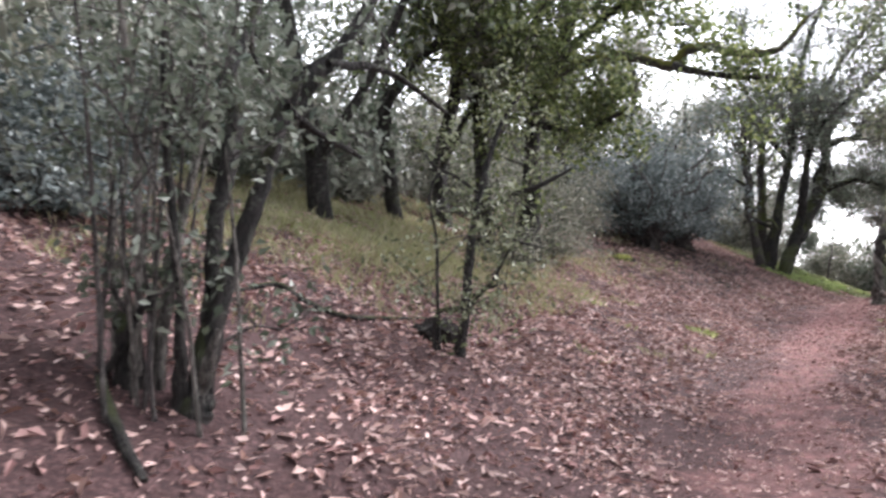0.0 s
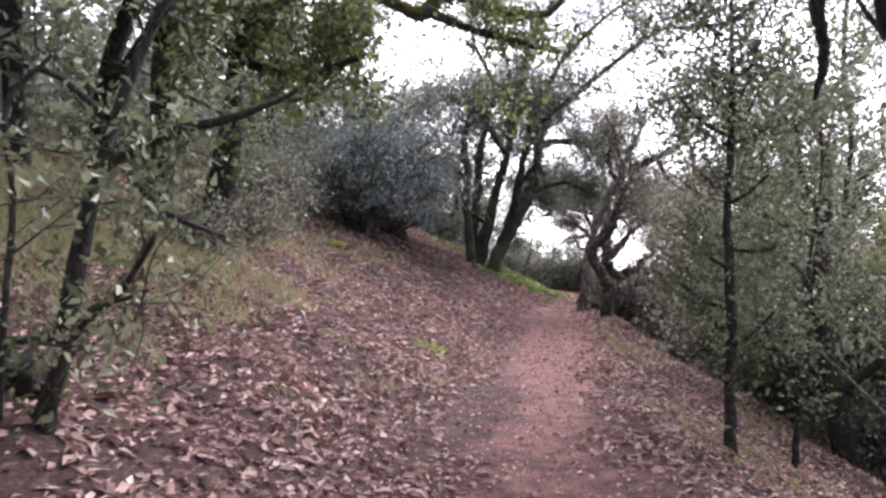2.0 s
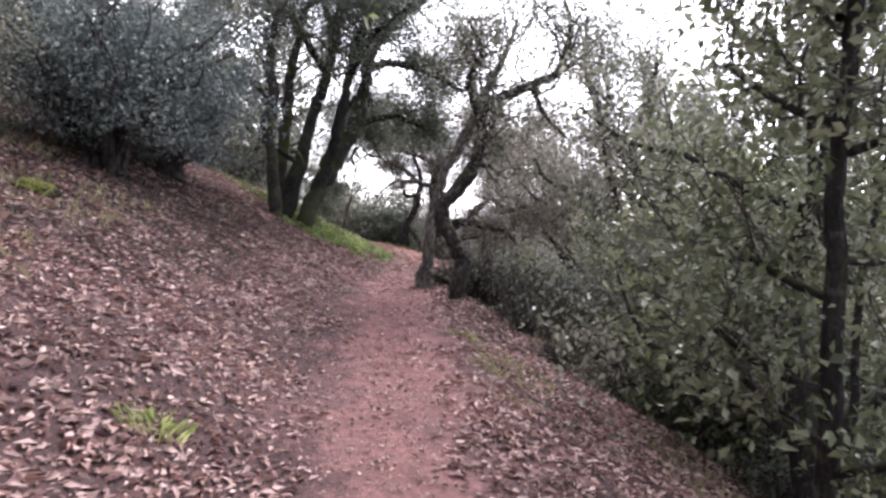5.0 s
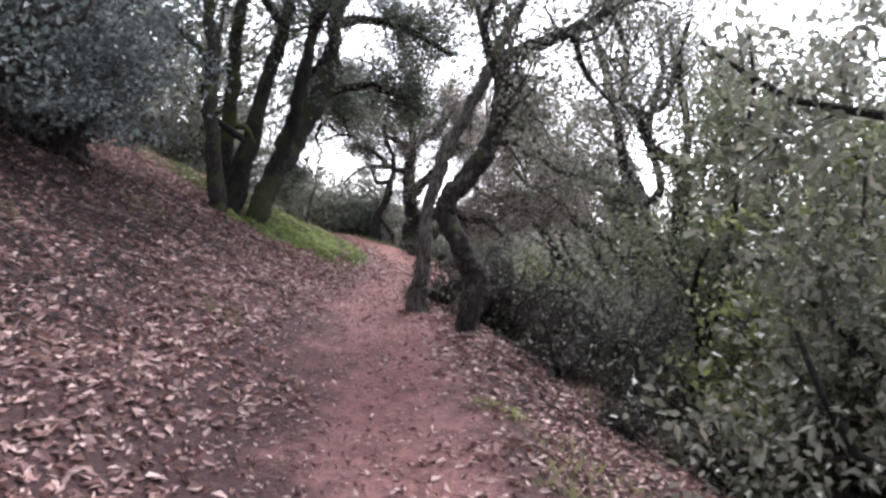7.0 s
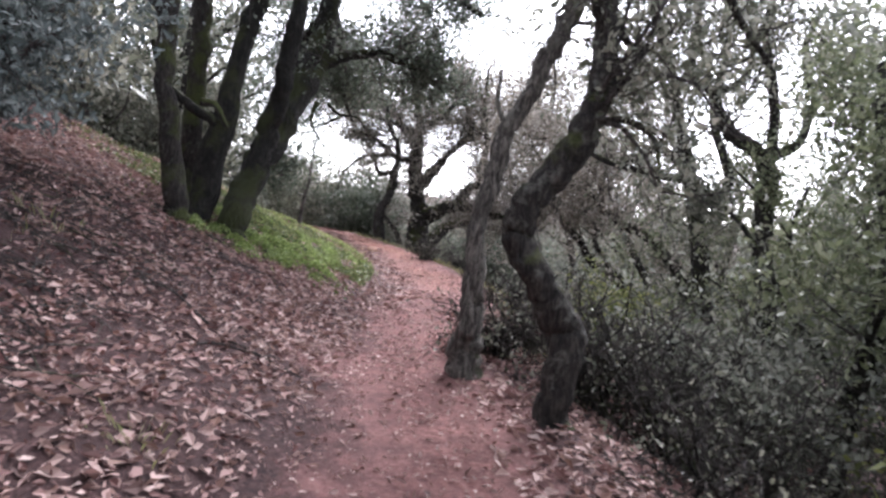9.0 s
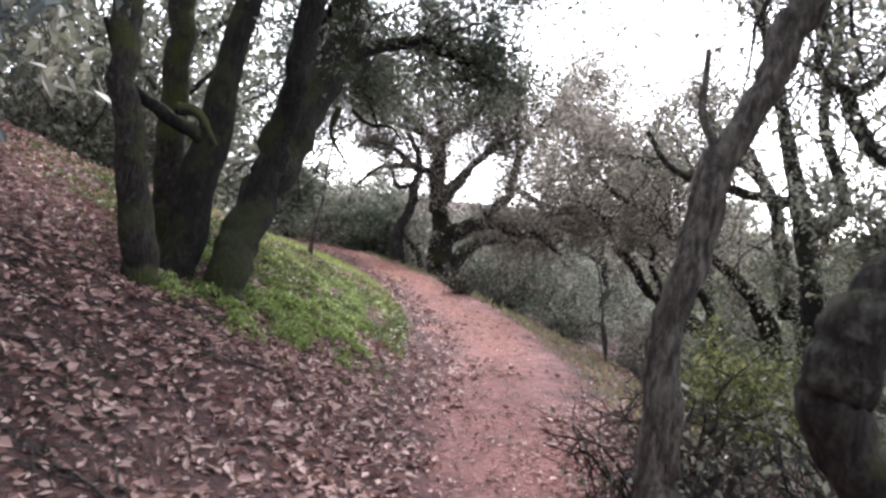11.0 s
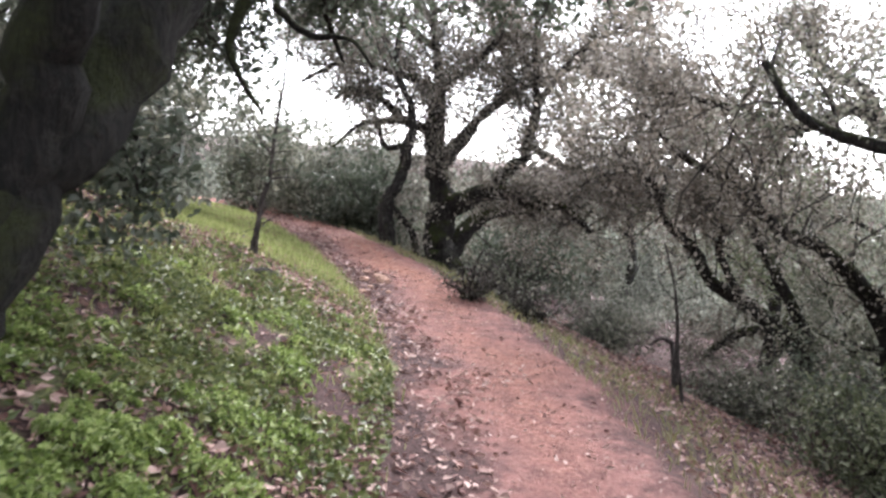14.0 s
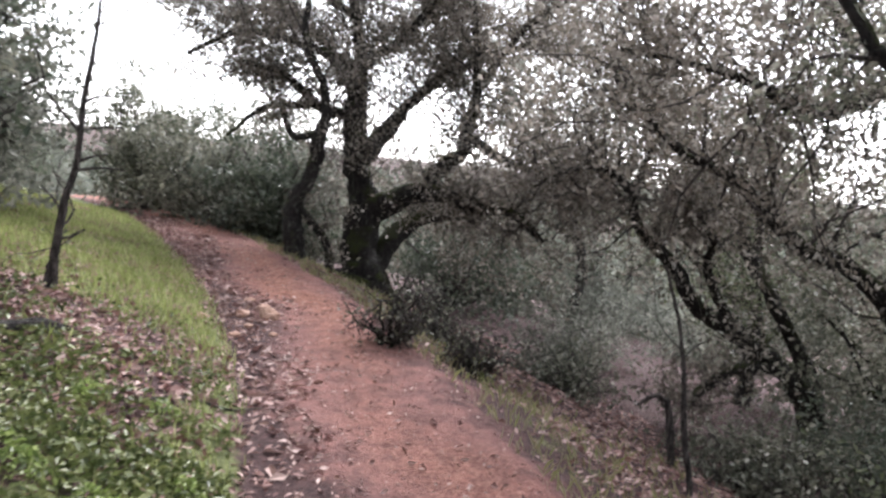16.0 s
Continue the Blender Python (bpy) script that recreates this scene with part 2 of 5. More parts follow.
def mesh_from(name, verts, faces, smooth=True):
    """faces: an array of quads or triangles."""
    me = bpy.data.meshes.new(name)
    faces = np.asarray(faces, np.int32)
    k = faces.shape[1]
    me.vertices.add(len(verts))
    me.vertices.foreach_set("co", np.asarray(verts, np.float32).ravel())
    me.loops.add(faces.size)
    me.loops.foreach_set("vertex_index", faces.ravel())
    me.polygons.add(len(faces))
    me.polygons.foreach_set("loop_start", np.arange(0, faces.size, k, dtype=np.int32))
    me.polygons.foreach_set("use_smooth", np.full(len(faces), smooth))
    me.update(calc_edges=True)
    return me


def part(name, me, material, parent=None, label=""):
    ob = new(name, me)
    me.materials.append(material)
    if parent is not None:
        ob.parent = parent
    return tagged(ob, label)


def axis(lo, hi, step, reach):
    core = np.arange(lo, hi + step / 2, step)
    grow, g = [], step
    while sum(grow) < reach:
        g *= 1.35
        grow.append(g)
    out = np.cumsum(grow)
    return np.concatenate([lo - out[::-1], core, hi + out])


def build_ground():
    xs, ys = axis(-5, 20, .13, 2500), axis(-1, 32, .13, 2500)
    X, Y = np.meshgrid(xs, ys)
    x, y = X.ravel(), Y.ravel()
    z = floor_z(x, y)
    n, m = len(xs), len(ys)
    i = np.arange(n * m).reshape(m, n)
    quads = np.stack([i[:-1, :-1], i[:-1, 1:], i[1:, 1:], i[1:, :-1]], -1).reshape(-1, 4)
    me = mesh_from("ground", np.stack([x, y, z], 1), quads)
    d, _ = beside(x, y)
    edge = d + .16 * np.sin(1.9 * x + 2.1 * np.sin(1.3 * y)) + .07 * np.sin(5.1 * y + 2 * np.sin(3.7 * x))
    worn = np.clip(1.15 - np.abs(edge - .28 - .22 * np.clip((y - 16) / 2, 0, 1)) / .85, 0, 1) ** 1.2 * np.clip(.34 + (y - 5) / 13, .34, .95)
    me.attributes.new("trodden", "FLOAT", "POINT").data.foreach_set("value", worn.astype(np.float32))
    clay = np.clip((y - 16.5) / 4, 0, 1) * np.clip((d + .9) / .5, 0, 1)
    me.attributes.new("clay", "FLOAT", "POINT").data.foreach_set("value", clay.astype(np.float32))
    me.attributes.new("turf", "FLOAT", "POINT").data.foreach_set("value", turf_at(x, y).astype(np.float32))
    return tagged(part("ground", me, GROUND), "hillside of reddish soil with a trodden trail and leaf litter", "ground", kind="structure")


build_ground()


def on_ground(x, y, sink=.05):
    return (x, y, float(floor_z(x, y)[0]) - sink)


# ---- plant tools ----
def tube(path, sides, rng, rough=.0):
    """A bent tapering tube: path holds x, y, z, radius."""
    p, r = path[:, :3], path[:, 3]
    tan = np.gradient(p, axis=0)
    tan /= np.linalg.norm(tan, axis=1)[:, None] + 1e-9
    ref = np.where(np.abs(tan[:, 2:3]) > .9, [[1., 0, 0]], [[0., 0, 1]])
    u = np.cross(tan, ref)
    for k in range(1, len(u)):
        u[k] = u[k - 1] - tan[k] * np.dot(u[k - 1], tan[k])
        u[k] /= np.linalg.norm(u[k]) + 1e-9
    u[0] /= np.linalg.norm(u[0]) + 1e-9
    v = np.cross(tan, u)
    a = np.arange(sides) * 2 * np.pi / sides
    ring = np.cos(a)[None, :, None] * u[:, None] + np.sin(a)[None, :, None] * v[:, None]
    k = np.arange(len(p))[:, None]
    rr = r[:, None] * (1 + rough * (.6 * np.sin(2 * a[None] + .45 * k + rng.rand() * 6) + .5 * np.sin(3 * a[None] - .7 * k + rng.rand() * 6) + .6 * (rng.rand(len(p), sides) - .5)))
    verts = (p[:, None] + ring * rr[:, :, None]).reshape(-1, 3)
    i = np.arange(len(p) * sides).reshape(len(p), sides)
    j = np.roll(i, -1, 1)
    quads = np.stack([i[:-1], j[:-1], j[1:], i[1:]], -1).reshape(-1, 4)
    return verts, quads


def joined(name, tubes):
    verts, faces, n = [], [], 0
    for v, f in tubes:
        verts.append(v)
        faces.append(f + n)
        n += len(v)
    return mesh_from(name, np.vstack(verts), np.vstack(faces))


def leaf_mesh(name, centre, size, rng, flat=0.0, long=1.0):
    """Folded four-cornered leaves. flat: 0 any way round, 1 lying on the ground."""
    n = len(centre)
    a = rng.randn(n, 3)
    a[:, 2] *= 1 - flat
    a[:, 2] -= .25 * (1 - flat)
    a /= np.linalg.norm(a, axis=1)[:, None]
    w = rng.randn(n, 3)
    w[:, 2] *= 1 - .8 * flat
    w -= a * (a * w).sum(1)[:, None]
    w /= np.linalg.norm(w, axis=1)[:, None]
    nn = np.cross(a, w)
    s = (size * (.6 + .8 * rng.rand(n)))[:, None]
    L, W = s * long, s * .42
    fold = s * (.05 + .25 * rng.rand(n)[:, None])
    sgn = np.where(nn[:, 2:3] < 0, -1, 1)
    k1, k2 = (rng.rand(2, n, 1) - .75) * .45
    v = np.stack([centre - a * L / 2, centre + w * W * (1 + k2) + a * L * k1 + nn * fold * sgn, centre + a * L / 2 + nn * fold * k1, centre - w * W + a * L * k2 + nn * fold * sgn], 1).reshape(-1, 3)
    return mesh_from(name, v, np.arange(4 * n).reshape(n, 4), smooth=False)


class Tree:
    """A tree from sketched limbs, each with its twigs, and a crown of single leaves."""

    def __init__(self, name, label, category, seed, base):
        self.rng = np.random.RandomState(seed)
        self.top = tagged(new(name), label, category)
        self.top.location = base
        self.limbs, self.barks, self.fine = [], [], True

    def limb(self, nodes, bark=None, leafy=1.0):
        self.limbs.append(np.array(nodes, float))
        self.barks.append((bark, leafy))

    def over_trail(self, pts):
        """Which points hang in the way of somebody on the trail: twigs there are broken off."""
        w = pts + np.array(self.top.location)
        d, z = beside(w[:, 0], w[:, 1])
        return (np.abs(d + .2) < 1.15) & (w[:, 2] < z + 2.3)

    def finish(self, twigs, sub, leaves, size, mat, spread, start=.4, bark=None, lean_up=.5):
        rng = self.rng
        size = size * .68
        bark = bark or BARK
        thin, tips = [], []
        sketched = sum(np.linalg.norm(np.diff(l[:, :3], axis=0), axis=1).sum() for l in self.limbs)
        for k, (nodes, (own, leafy)) in enumerate(zip(self.limbs, self.barks)):
            path = spline(nodes, 6 if self.fine else 2)
            path[:, 3] = np.maximum(path[:, 3], .004)
            path[1:-1, :3] += rng.randn(len(path) - 2, 3) * np.minimum(.018, path[1:-1, 3:4] * .12)
            sides = (14 if path[0, 3] > .08 else 8) if self.fine else 6
            me = joined("limb", [tube(path, sides, rng, .13)])
            part("trunk" if k == 0 or path[0, 3] > .1 else "limb", me, own or (bark if path[0, 3] > .012 else TWIG), self.top)
            length = np.linalg.norm(np.diff(path[:, :3], axis=0), axis=1).sum()
            count = 0 if leafy == 0 else max(1, int(round(leafy * twigs * length / sketched * max(1, .35 * len(self.limbs)))))
            first = start if k == 0 or nodes[0][2] < .4 else .3
            for _ in range(count):
                i = int((first + (1 - first) * rng.rand() ** .8) * (len(path) - 1))
                p = path[i]
                tan = path[min(i + 1, len(path) - 1), :3] - path[max(i - 1, 0), :3]
                tan /= np.linalg.norm(tan) + 1e-9
                d = rng.randn(3) + .7 * tan + [0, 0, lean_up]
                d /= np.linalg.norm(d)
                ln = min(1.9, .35 + .28 * length) * (.5 + .7 * rng.rand())
                q, pts = p[:3].copy(), [p[:3].copy()]
                for s in range(5):
                    d = d + rng.randn(3) * .32 + [0, 0, .06]
                    d /= np.linalg.norm(d)
                    q = q + d * ln / 5
                    pts.append(q.copy())
                r0 = min(p[3] * .4, .018)
                if self.fine and self.over_trail(np.array(pts)).any():
                    continue
                rad = np.linspace(max(r0, .006), .003, 6)
                tw = np.column_stack([np.array(pts), rad])
                thin.append(tube(tw if self.fine else tw[::2], 5 if self.fine else 3, rng))
                for _ in range(sub):
                    a = rng.randint(1, 6)
                    e = rng.randn(3) + [0, 0, .15]
                    e /= np.linalg.norm(e)
                    l2 = ln * .38 * (.4 + rng.rand())
                    b = pts[a] + e * l2 * .5 + rng.randn(3) * .03
                    c = b + (e + rng.randn(3) * .5) * l2 * .5
                    if self.fine or rng.rand() < .4:
                        thin.append(tube(np.column_stack([np.array([pts[a], b, c]), [.004, .003, .0018]]), 3, rng))
                    if leaves:
                        m = rng.poisson(leaves * 2)
                        f = rng.rand(m, 1)
                        tips.append(b + (c - b) * (f * 1.5 - .4) + rng.randn(m, 3) * spread * .42)
        tagged(part("twig_growth", joined("twig_growth", thin), TWIG, self.top), kind="stuff")
        if tips:
            tips = np.vstack(tips)
            if self.fine:
                tips = tips[~self.over_trail(tips)]
            tagged(part("crown", leaf_mesh("crown", tips, size, rng, long=1.5), mat, self.top), kind="stuff")
        return self.top


# ---- the trees along the trail ----

twin = Tree("oak_tree", "old oak with leaning mossy trunks rising from the grass bank", "tree", 11, (7.93, 17.86, 1.50))
twin.limb([(-0.18, 0.12, -0.08, 0.190), (-0.18, 0.12, -0.06, 0.172), (-0.12, 0.09, 0.15, 0.152), (0.04, 0.03, 0.99, 0.126), (0.18, -0.01, 1.88, 0.104), (0.27, -0.05, 2.33, 0.093), (0.37, -0.09, 2.83, 0.087), (0.43, -0.08, 3.55, 0.087), (0.64, -0.17, 4.56, 0.049)])
twin.limb([(0.36, 0.02, 0.38, 0.100), (0.52, 0.10, 0.80, 0.115), (0.62, 0.04, 1.25, 0.112), (0.60, -0.18, 1.75, 0.098), (0.60, -0.31, 2.20, 0.086), (0.66, -0.33, 2.71, 0.077), (0.80, -0.39, 3.60, 0.077), (1.02, -0.50, 4.51, 0.044)])
twin.limb([(0.14, -0.15, -0.25, 0.195), (0.20, -0.10, 0.12, 0.160), (0.49, 0.12, 0.62, 0.150), (1.04, 0.46, 1.35, 0.168), (1.47, 0.68, 2.09, 0.156), (1.65, 0.78, 2.72, 0.125), (1.67, 0.82, 3.31, 0.112), (1.95, 0.65, 4.01, 0.092), (2.37, 0.20, 4.56, 0.052)])
twin.limb([(1.52, 0.66, 2.02, 0.078), (1.92, 0.53, 2.22, 0.066), (2.31, 0.40, 2.27, 0.054), (2.72, 0.23, 2.13, 0.034), (3.03, 0.15, 1.95, 0.021)], leafy=3)
twin.limb([(1.71, 0.87, 3.20, 0.093), (2.17, 0.62, 3.35, 0.074), (2.75, 0.24, 3.25, 0.054), (3.35, -0.17, 2.94, 0.028)], leafy=2.5)
twin.limb([(0.34, -0.08, 2.67, 0.077), (0.16, 0.58, 3.40, 0.069), (-0.04, 1.24, 3.95, 0.054), (-0.30, 1.94, 4.29, 0.031)])
twin.limb([(0.65, -0.34, 2.71, 0.077), (0.66, -0.96, 3.31, 0.051), (0.87, -1.76, 3.79, 0.033)])
twin.limb([(0.06, 0.01, 1.02, 0.055), (-0.27, 0.05, 1.21, 0.048), (-0.55, 0.04, 1.37, 0.041), (-0.75, -0.01, 1.78, 0.025)], leafy=0)
twin.limb([(0.84, 0.63, 1.18, 0.016), (0.94, 0.52, 1.04, 0.012), (1.01, 0.43, 0.87, 0.009), (1.02, 0.40, 0.72, 0.007), (0.99, 0.40, 0.56, 0.006)], leafy=1.2)
twin.limb([(1.60, 0.83, 1.58, 0.031), (1.54, 0.84, 1.36, 0.022), (1.59, 0.77, 1.19, 0.013), (1.66, 0.69, 1.05, 0.007)], leafy=1.5)
twin.limb([(1.76, 0.83, 1.58, 0.023), (1.87, 0.70, 1.46, 0.016), (2.03, 0.56, 1.45, 0.011), (2.11, 0.47, 1.33, 0.007)], leafy=2)
twin.limb([(0.43, -0.08, 3.52, 0.077), (0.56, -0.10, 4.55, 0.060), (0.78, -0.19, 5.56, 0.049), (1.16, -0.43, 6.59, 0.027)])
twin.limb([(0.81, -0.40, 3.58, 0.066), (1.38, -0.41, 4.90, 0.057), (2.17, -0.65, 5.96, 0.041), (3.02, -0.96, 6.72, 0.024)])
twin.limb([(0.41, -0.06, 3.52, 0.060), (0.06, 0.61, 4.69, 0.051), (-0.21, 1.20, 5.79, 0.035), (-0.03, 1.41, 6.88, 0.024)])
twin.limb([(1.95, 0.66, 4.01, 0.073), (2.86, 0.24, 5.01, 0.061), (3.91, -0.30, 6.06, 0.041), (4.85, -0.78, 6.71, 0.021)])
twin.limb([(1.66, 0.80, 2.75, 0.070), (1.68, 1.40, 2.45, 0.048), (1.86, 1.95, 1.85, 0.032), (2.10, 2.35, 1.50, 0.014)], leafy=2.6)
twin.limb([(1.66, 0.80, 2.85, 0.065), (2.15, 1.35, 2.55, 0.045), (2.62, 1.90, 1.95, 0.030), (3.00, 2.15, 1.55, 0.012)], leafy=2.6)
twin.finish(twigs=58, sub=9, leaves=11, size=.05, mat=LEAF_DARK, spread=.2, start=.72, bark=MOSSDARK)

mossy = Tree("oak_tree", "upright moss-covered oak behind the leaning oak", "tree", 12, (7.34, 17.38, 1.56))
mossy.limb([(0.03, -0.05, -0.19, 0.147), (0.03, -0.05, 0.04, 0.118), (-0.02, 0.04, 0.55, 0.098), (-0.11, 0.20, 1.42, 0.093), (-0.10, 0.23, 2.00, 0.088), (-0.18, 0.38, 2.77, 0.069), (-0.10, 0.38, 3.57, 0.039)])
mossy.limb([(0.58, 0.95, -0.08, 0.126), (0.53, 1.06, 0.74, 0.103), (0.58, 1.11, 1.72, 0.109), (0.58, 1.17, 2.41, 0.092), (0.67, 1.17, 3.34, 0.069), (0.82, 1.12, 4.16, 0.040)])
mossy.limb([(0.16, -0.06, 1.16, 0.039), (0.27, -0.16, 1.13, 0.034), (0.35, -0.25, 0.94, 0.024)], leafy=0)
mossy.limb([(-0.09, 0.22, 1.91, 0.049), (-0.46, 0.24, 2.19, 0.042), (-0.82, 0.23, 2.36, 0.027)])
mossy.finish(twigs=26, sub=8, leaves=12, size=.05, mat=LEAF_DARK, spread=.2, start=.82, bark=MOSSBARK)

bent = Tree("oak_tree", "slim oak with an S-bent dark trunk beside the trail", "tree", 13, (7.97, 13.02, 0.80))
bent.limb([(0.00, -0.04, -0.18, 0.165), (0.00, -0.04, -0.08, 0.132), (-0.02, 0.00, 0.17, 0.103), (0.03, -0.00, 0.54, 0.109), (-0.07, 0.10, 0.77, 0.095), (-0.19, 0.22, 1.03, 0.092), (-0.19, 0.24, 1.25, 0.086), (-0.07, 0.16, 1.44, 0.092), (0.04, 0.08, 1.68, 0.086), (0.11, 0.04, 1.91, 0.080), (0.15, 0.03, 2.13, 0.072)])
bent.limb([(0.14, 0.03, 1.98, 0.076), (0.14, 0.06, 2.22, 0.072), (0.17, 0.11, 2.44, 0.067), (0.26, 0.13, 2.61, 0.061), (0.47, 0.05, 2.73, 0.058), (0.79, -0.12, 2.93, 0.058), (1.03, -0.21, 3.08, 0.054), (1.17, -0.22, 3.34, 0.045), (1.26, -0.19, 3.80, 0.034), (1.19, 0.01, 4.29, 0.020)])
bent.limb([(0.14, 0.05, 2.10, 0.050), (0.14, 0.10, 2.16, 0.042), (0.21, 0.15, 2.38, 0.033), (0.40, 0.07, 2.26, 0.024), (0.55, 0.03, 2.13, 0.015)])
bent.limb([(0.57, -0.31, 2.86, 0.037), (0.88, -0.28, 2.54, 0.024), (1.27, -0.33, 2.30, 0.015)])
bent.limb([(0.14, 0.07, 2.30, 0.050), (-0.14, 0.08, 2.78, 0.040), (-0.12, -0.10, 3.13, 0.031), (-0.35, -0.08, 3.48, 0.017)])
bent.limb([(0.07, 0.07, 1.75, 0.029), (0.11, -0.14, 1.79, 0.020), (0.13, -0.33, 1.70, 0.013), (0.07, -0.44, 1.53, 0.007)])
bent.finish(twigs=30, sub=9, leaves=6, size=.05, mat=LEAF_GREY, spread=.2, start=.8, bark=LICHENBARK)

pale = Tree("oak_tree", "pale grey oak trunk leaning over the trail's edge", "tree", 14, (8.13, 13.97, 0.94))
pale.limb([(-0.01, -0.00, -0.17, 0.133), (-0.01, -0.00, 0.14, 0.106), (-0.00, -0.00, 0.26, 0.089), (0.01, 0.01, 0.54, 0.072), (0.01, 0.05, 0.91, 0.065), (0.07, 0.02, 1.26, 0.062), (0.15, -0.01, 1.62, 0.062), (0.26, -0.08, 1.90, 0.058), (0.35, -0.13, 2.19, 0.065), (0.46, -0.20, 2.48, 0.069), (0.54, -0.24, 2.80, 0.058), (0.71, -0.34, 3.30, 0.041), (0.82, -0.39, 3.76, 0.024)])
pale.limb([(0.46, -0.20, 2.48, 0.041), (0.49, 0.04, 2.90, 0.036), (0.52, 0.27, 3.38, 0.029), (0.72, 0.37, 3.92, 0.019)])
pale.limb([(0.15, -0.01, 1.62, 0.024), (0.09, 0.05, 1.78, 0.017), (0.10, 0.07, 2.02, 0.010)])
pale.finish(twigs=26, sub=9, leaves=9, size=.05, mat=LEAF_GREY, spread=.2, bark=PALEBARK, start=.65)

sap = Tree("sapling", "straight young tree with small grey-green leaves below the trail", "tree", 15, (4.88, 6.86, 0.20))
sap.limb([(-0.01, -0.00, -0.17, 0.069), (-0.01, -0.00, 0.00, 0.056), (-0.04, 0.03, 0.67, 0.044), (-0.07, 0.06, 1.41, 0.037), (-0.12, 0.10, 1.96, 0.033), (-0.11, 0.11, 2.52, 0.030), (-0.13, 0.13, 3.07, 0.022), (-0.16, 0.16, 3.70, 0.015), (-0.18, 0.18, 4.22, 0.011)])
sap.limb([(-0.04, 0.04, 0.89, 0.019), (-0.09, -0.22, 1.02, 0.014), (-0.15, -0.47, 1.21, 0.008)])
sap.limb([(-0.05, 0.04, 1.00, 0.019), (0.03, 0.35, 1.09, 0.016), (0.08, 0.67, 1.27, 0.010)])
sap.limb([(-0.06, 0.05, 1.19, 0.019), (-0.16, 0.23, 1.23, 0.015), (-0.26, 0.41, 1.35, 0.010)])
sap.limb([(-0.12, 0.11, 2.03, 0.019), (-0.09, -0.08, 2.11, 0.014), (-0.08, -0.26, 2.24, 0.009)])
sap.limb([(-0.13, 0.11, 2.14, 0.019), (-0.07, 0.37, 2.24, 0.016), (-0.04, 0.65, 2.42, 0.010)])
sap.limb([(-0.16, 0.14, 2.51, 0.019), (0.32, 0.27, 2.68, 0.016), (0.81, 0.39, 2.95, 0.011)])
sap.limb([(-0.16, 0.14, 2.59, 0.019), (-0.52, 0.00, 2.63, 0.014), (-0.86, -0.14, 2.73, 0.008)])
sap.limb([(-0.19, 0.17, 3.03, 0.019), (-0.23, -0.10, 3.04, 0.014), (-0.29, -0.35, 3.11, 0.008)])
sap.limb([(-0.18, 0.16, 2.92, 0.019), (-0.04, 0.43, 3.09, 0.016), (0.08, 0.71, 3.35, 0.010)])
sap.limb([(-0.10, 0.08, 1.67, 0.019), (0.17, 0.04, 1.67, 0.015), (0.44, 0.00, 1.75, 0.010)])
sap.limb([(-0.22, 0.19, 3.40, 0.019), (-0.44, 0.15, 3.46, 0.014), (-0.65, 0.10, 3.58, 0.009)])
sap.limb([(-0.22, 0.20, 3.47, 0.019), (0.14, 0.28, 3.72, 0.016), (0.51, 0.35, 4.07, 0.010)])
sap.limb([(-0.09, 0.07, 1.52, 0.019), (0.03, 0.41, 1.60, 0.016), (0.12, 0.77, 1.77, 0.011)])
sap.finish(twigs=26, sub=9, leaves=5, size=.052, mat=LEAF_OLIVE, spread=.26, start=.6, lean_up=.1)

sap3 = Tree("sapling", "thin dark young tree with few leaves below the trail", "tree", 30, on_ground(6.25, 7.45))
sap3.limb([(0, 0, -0.1, 0.036), (0.02, 0.02, 0.60, 0.028), (0.10, 0.03, 1.20, 0.024), (0.07, 0.06, 1.90, 0.019), (0.14, 0.04, 2.70, 0.014), (0.12, 0.06, 3.40, 0.008)])
sap3.limb([(0.02, 0.02, 0.55, 0.017), (-0.16, -0.08, 0.80, 0.013), (-0.42, -0.15, 1.15, 0.008)])
sap3.limb([(0.10, 0.03, 1.15, 0.016), (0.34, 0.00, 1.35, 0.012), (0.60, -0.10, 1.75, 0.008)])
sap3.limb([(0.07, 0.06, 1.85, 0.014), (-0.20, 0.14, 2.10, 0.010), (-0.45, 0.16, 2.50, 0.006)])
sap3.finish(twigs=12, sub=8, leaves=6, size=.052, mat=LEAF_OLIVE, spread=.22, start=.6, lean_up=.1)

sap2 = Tree("sapling", "slender young tree with small grey-green leaves below the trail", "tree", 16, (10.10, 10.18, -0.44))
sap2.limb([(-0.01, 0.00, -0.17, 0.101), (-0.01, 0.00, -0.03, 0.081), (-0.04, 0.02, 1.14, 0.065), (0.10, -0.04, 1.80, 0.057), (-0.05, 0.04, 2.92, 0.049), (-0.01, 0.03, 4.39, 0.040), (-0.17, 0.12, 5.67, 0.032), (-0.11, 0.10, 6.97, 0.024)])
sap2.limb([(0.11, -0.05, 0.83, 0.032), (-0.46, -0.05, 1.07, 0.024), (-1.03, -0.06, 1.45, 0.015)])
sap2.limb([(0.06, -0.02, 1.47, 0.032), (0.65, 0.04, 1.74, 0.025), (1.23, 0.10, 2.18, 0.017)])
sap2.limb([(-0.01, 0.02, 2.60, 0.032), (-0.20, 0.28, 2.87, 0.025), (-0.41, 0.55, 3.31, 0.017)])
sap2.limb([(-0.08, 0.06, 3.57, 0.032), (0.03, -0.27, 3.76, 0.024), (0.12, -0.58, 4.10, 0.015)])
sap2.limb([(-0.14, 0.09, 4.38, 0.032), (-0.16, 0.44, 4.67, 0.025), (-0.21, 0.80, 5.14, 0.017)])
sap2.limb([(-0.20, 0.13, 5.34, 0.032), (0.24, 0.09, 5.66, 0.025), (0.67, 0.06, 6.16, 0.017)])
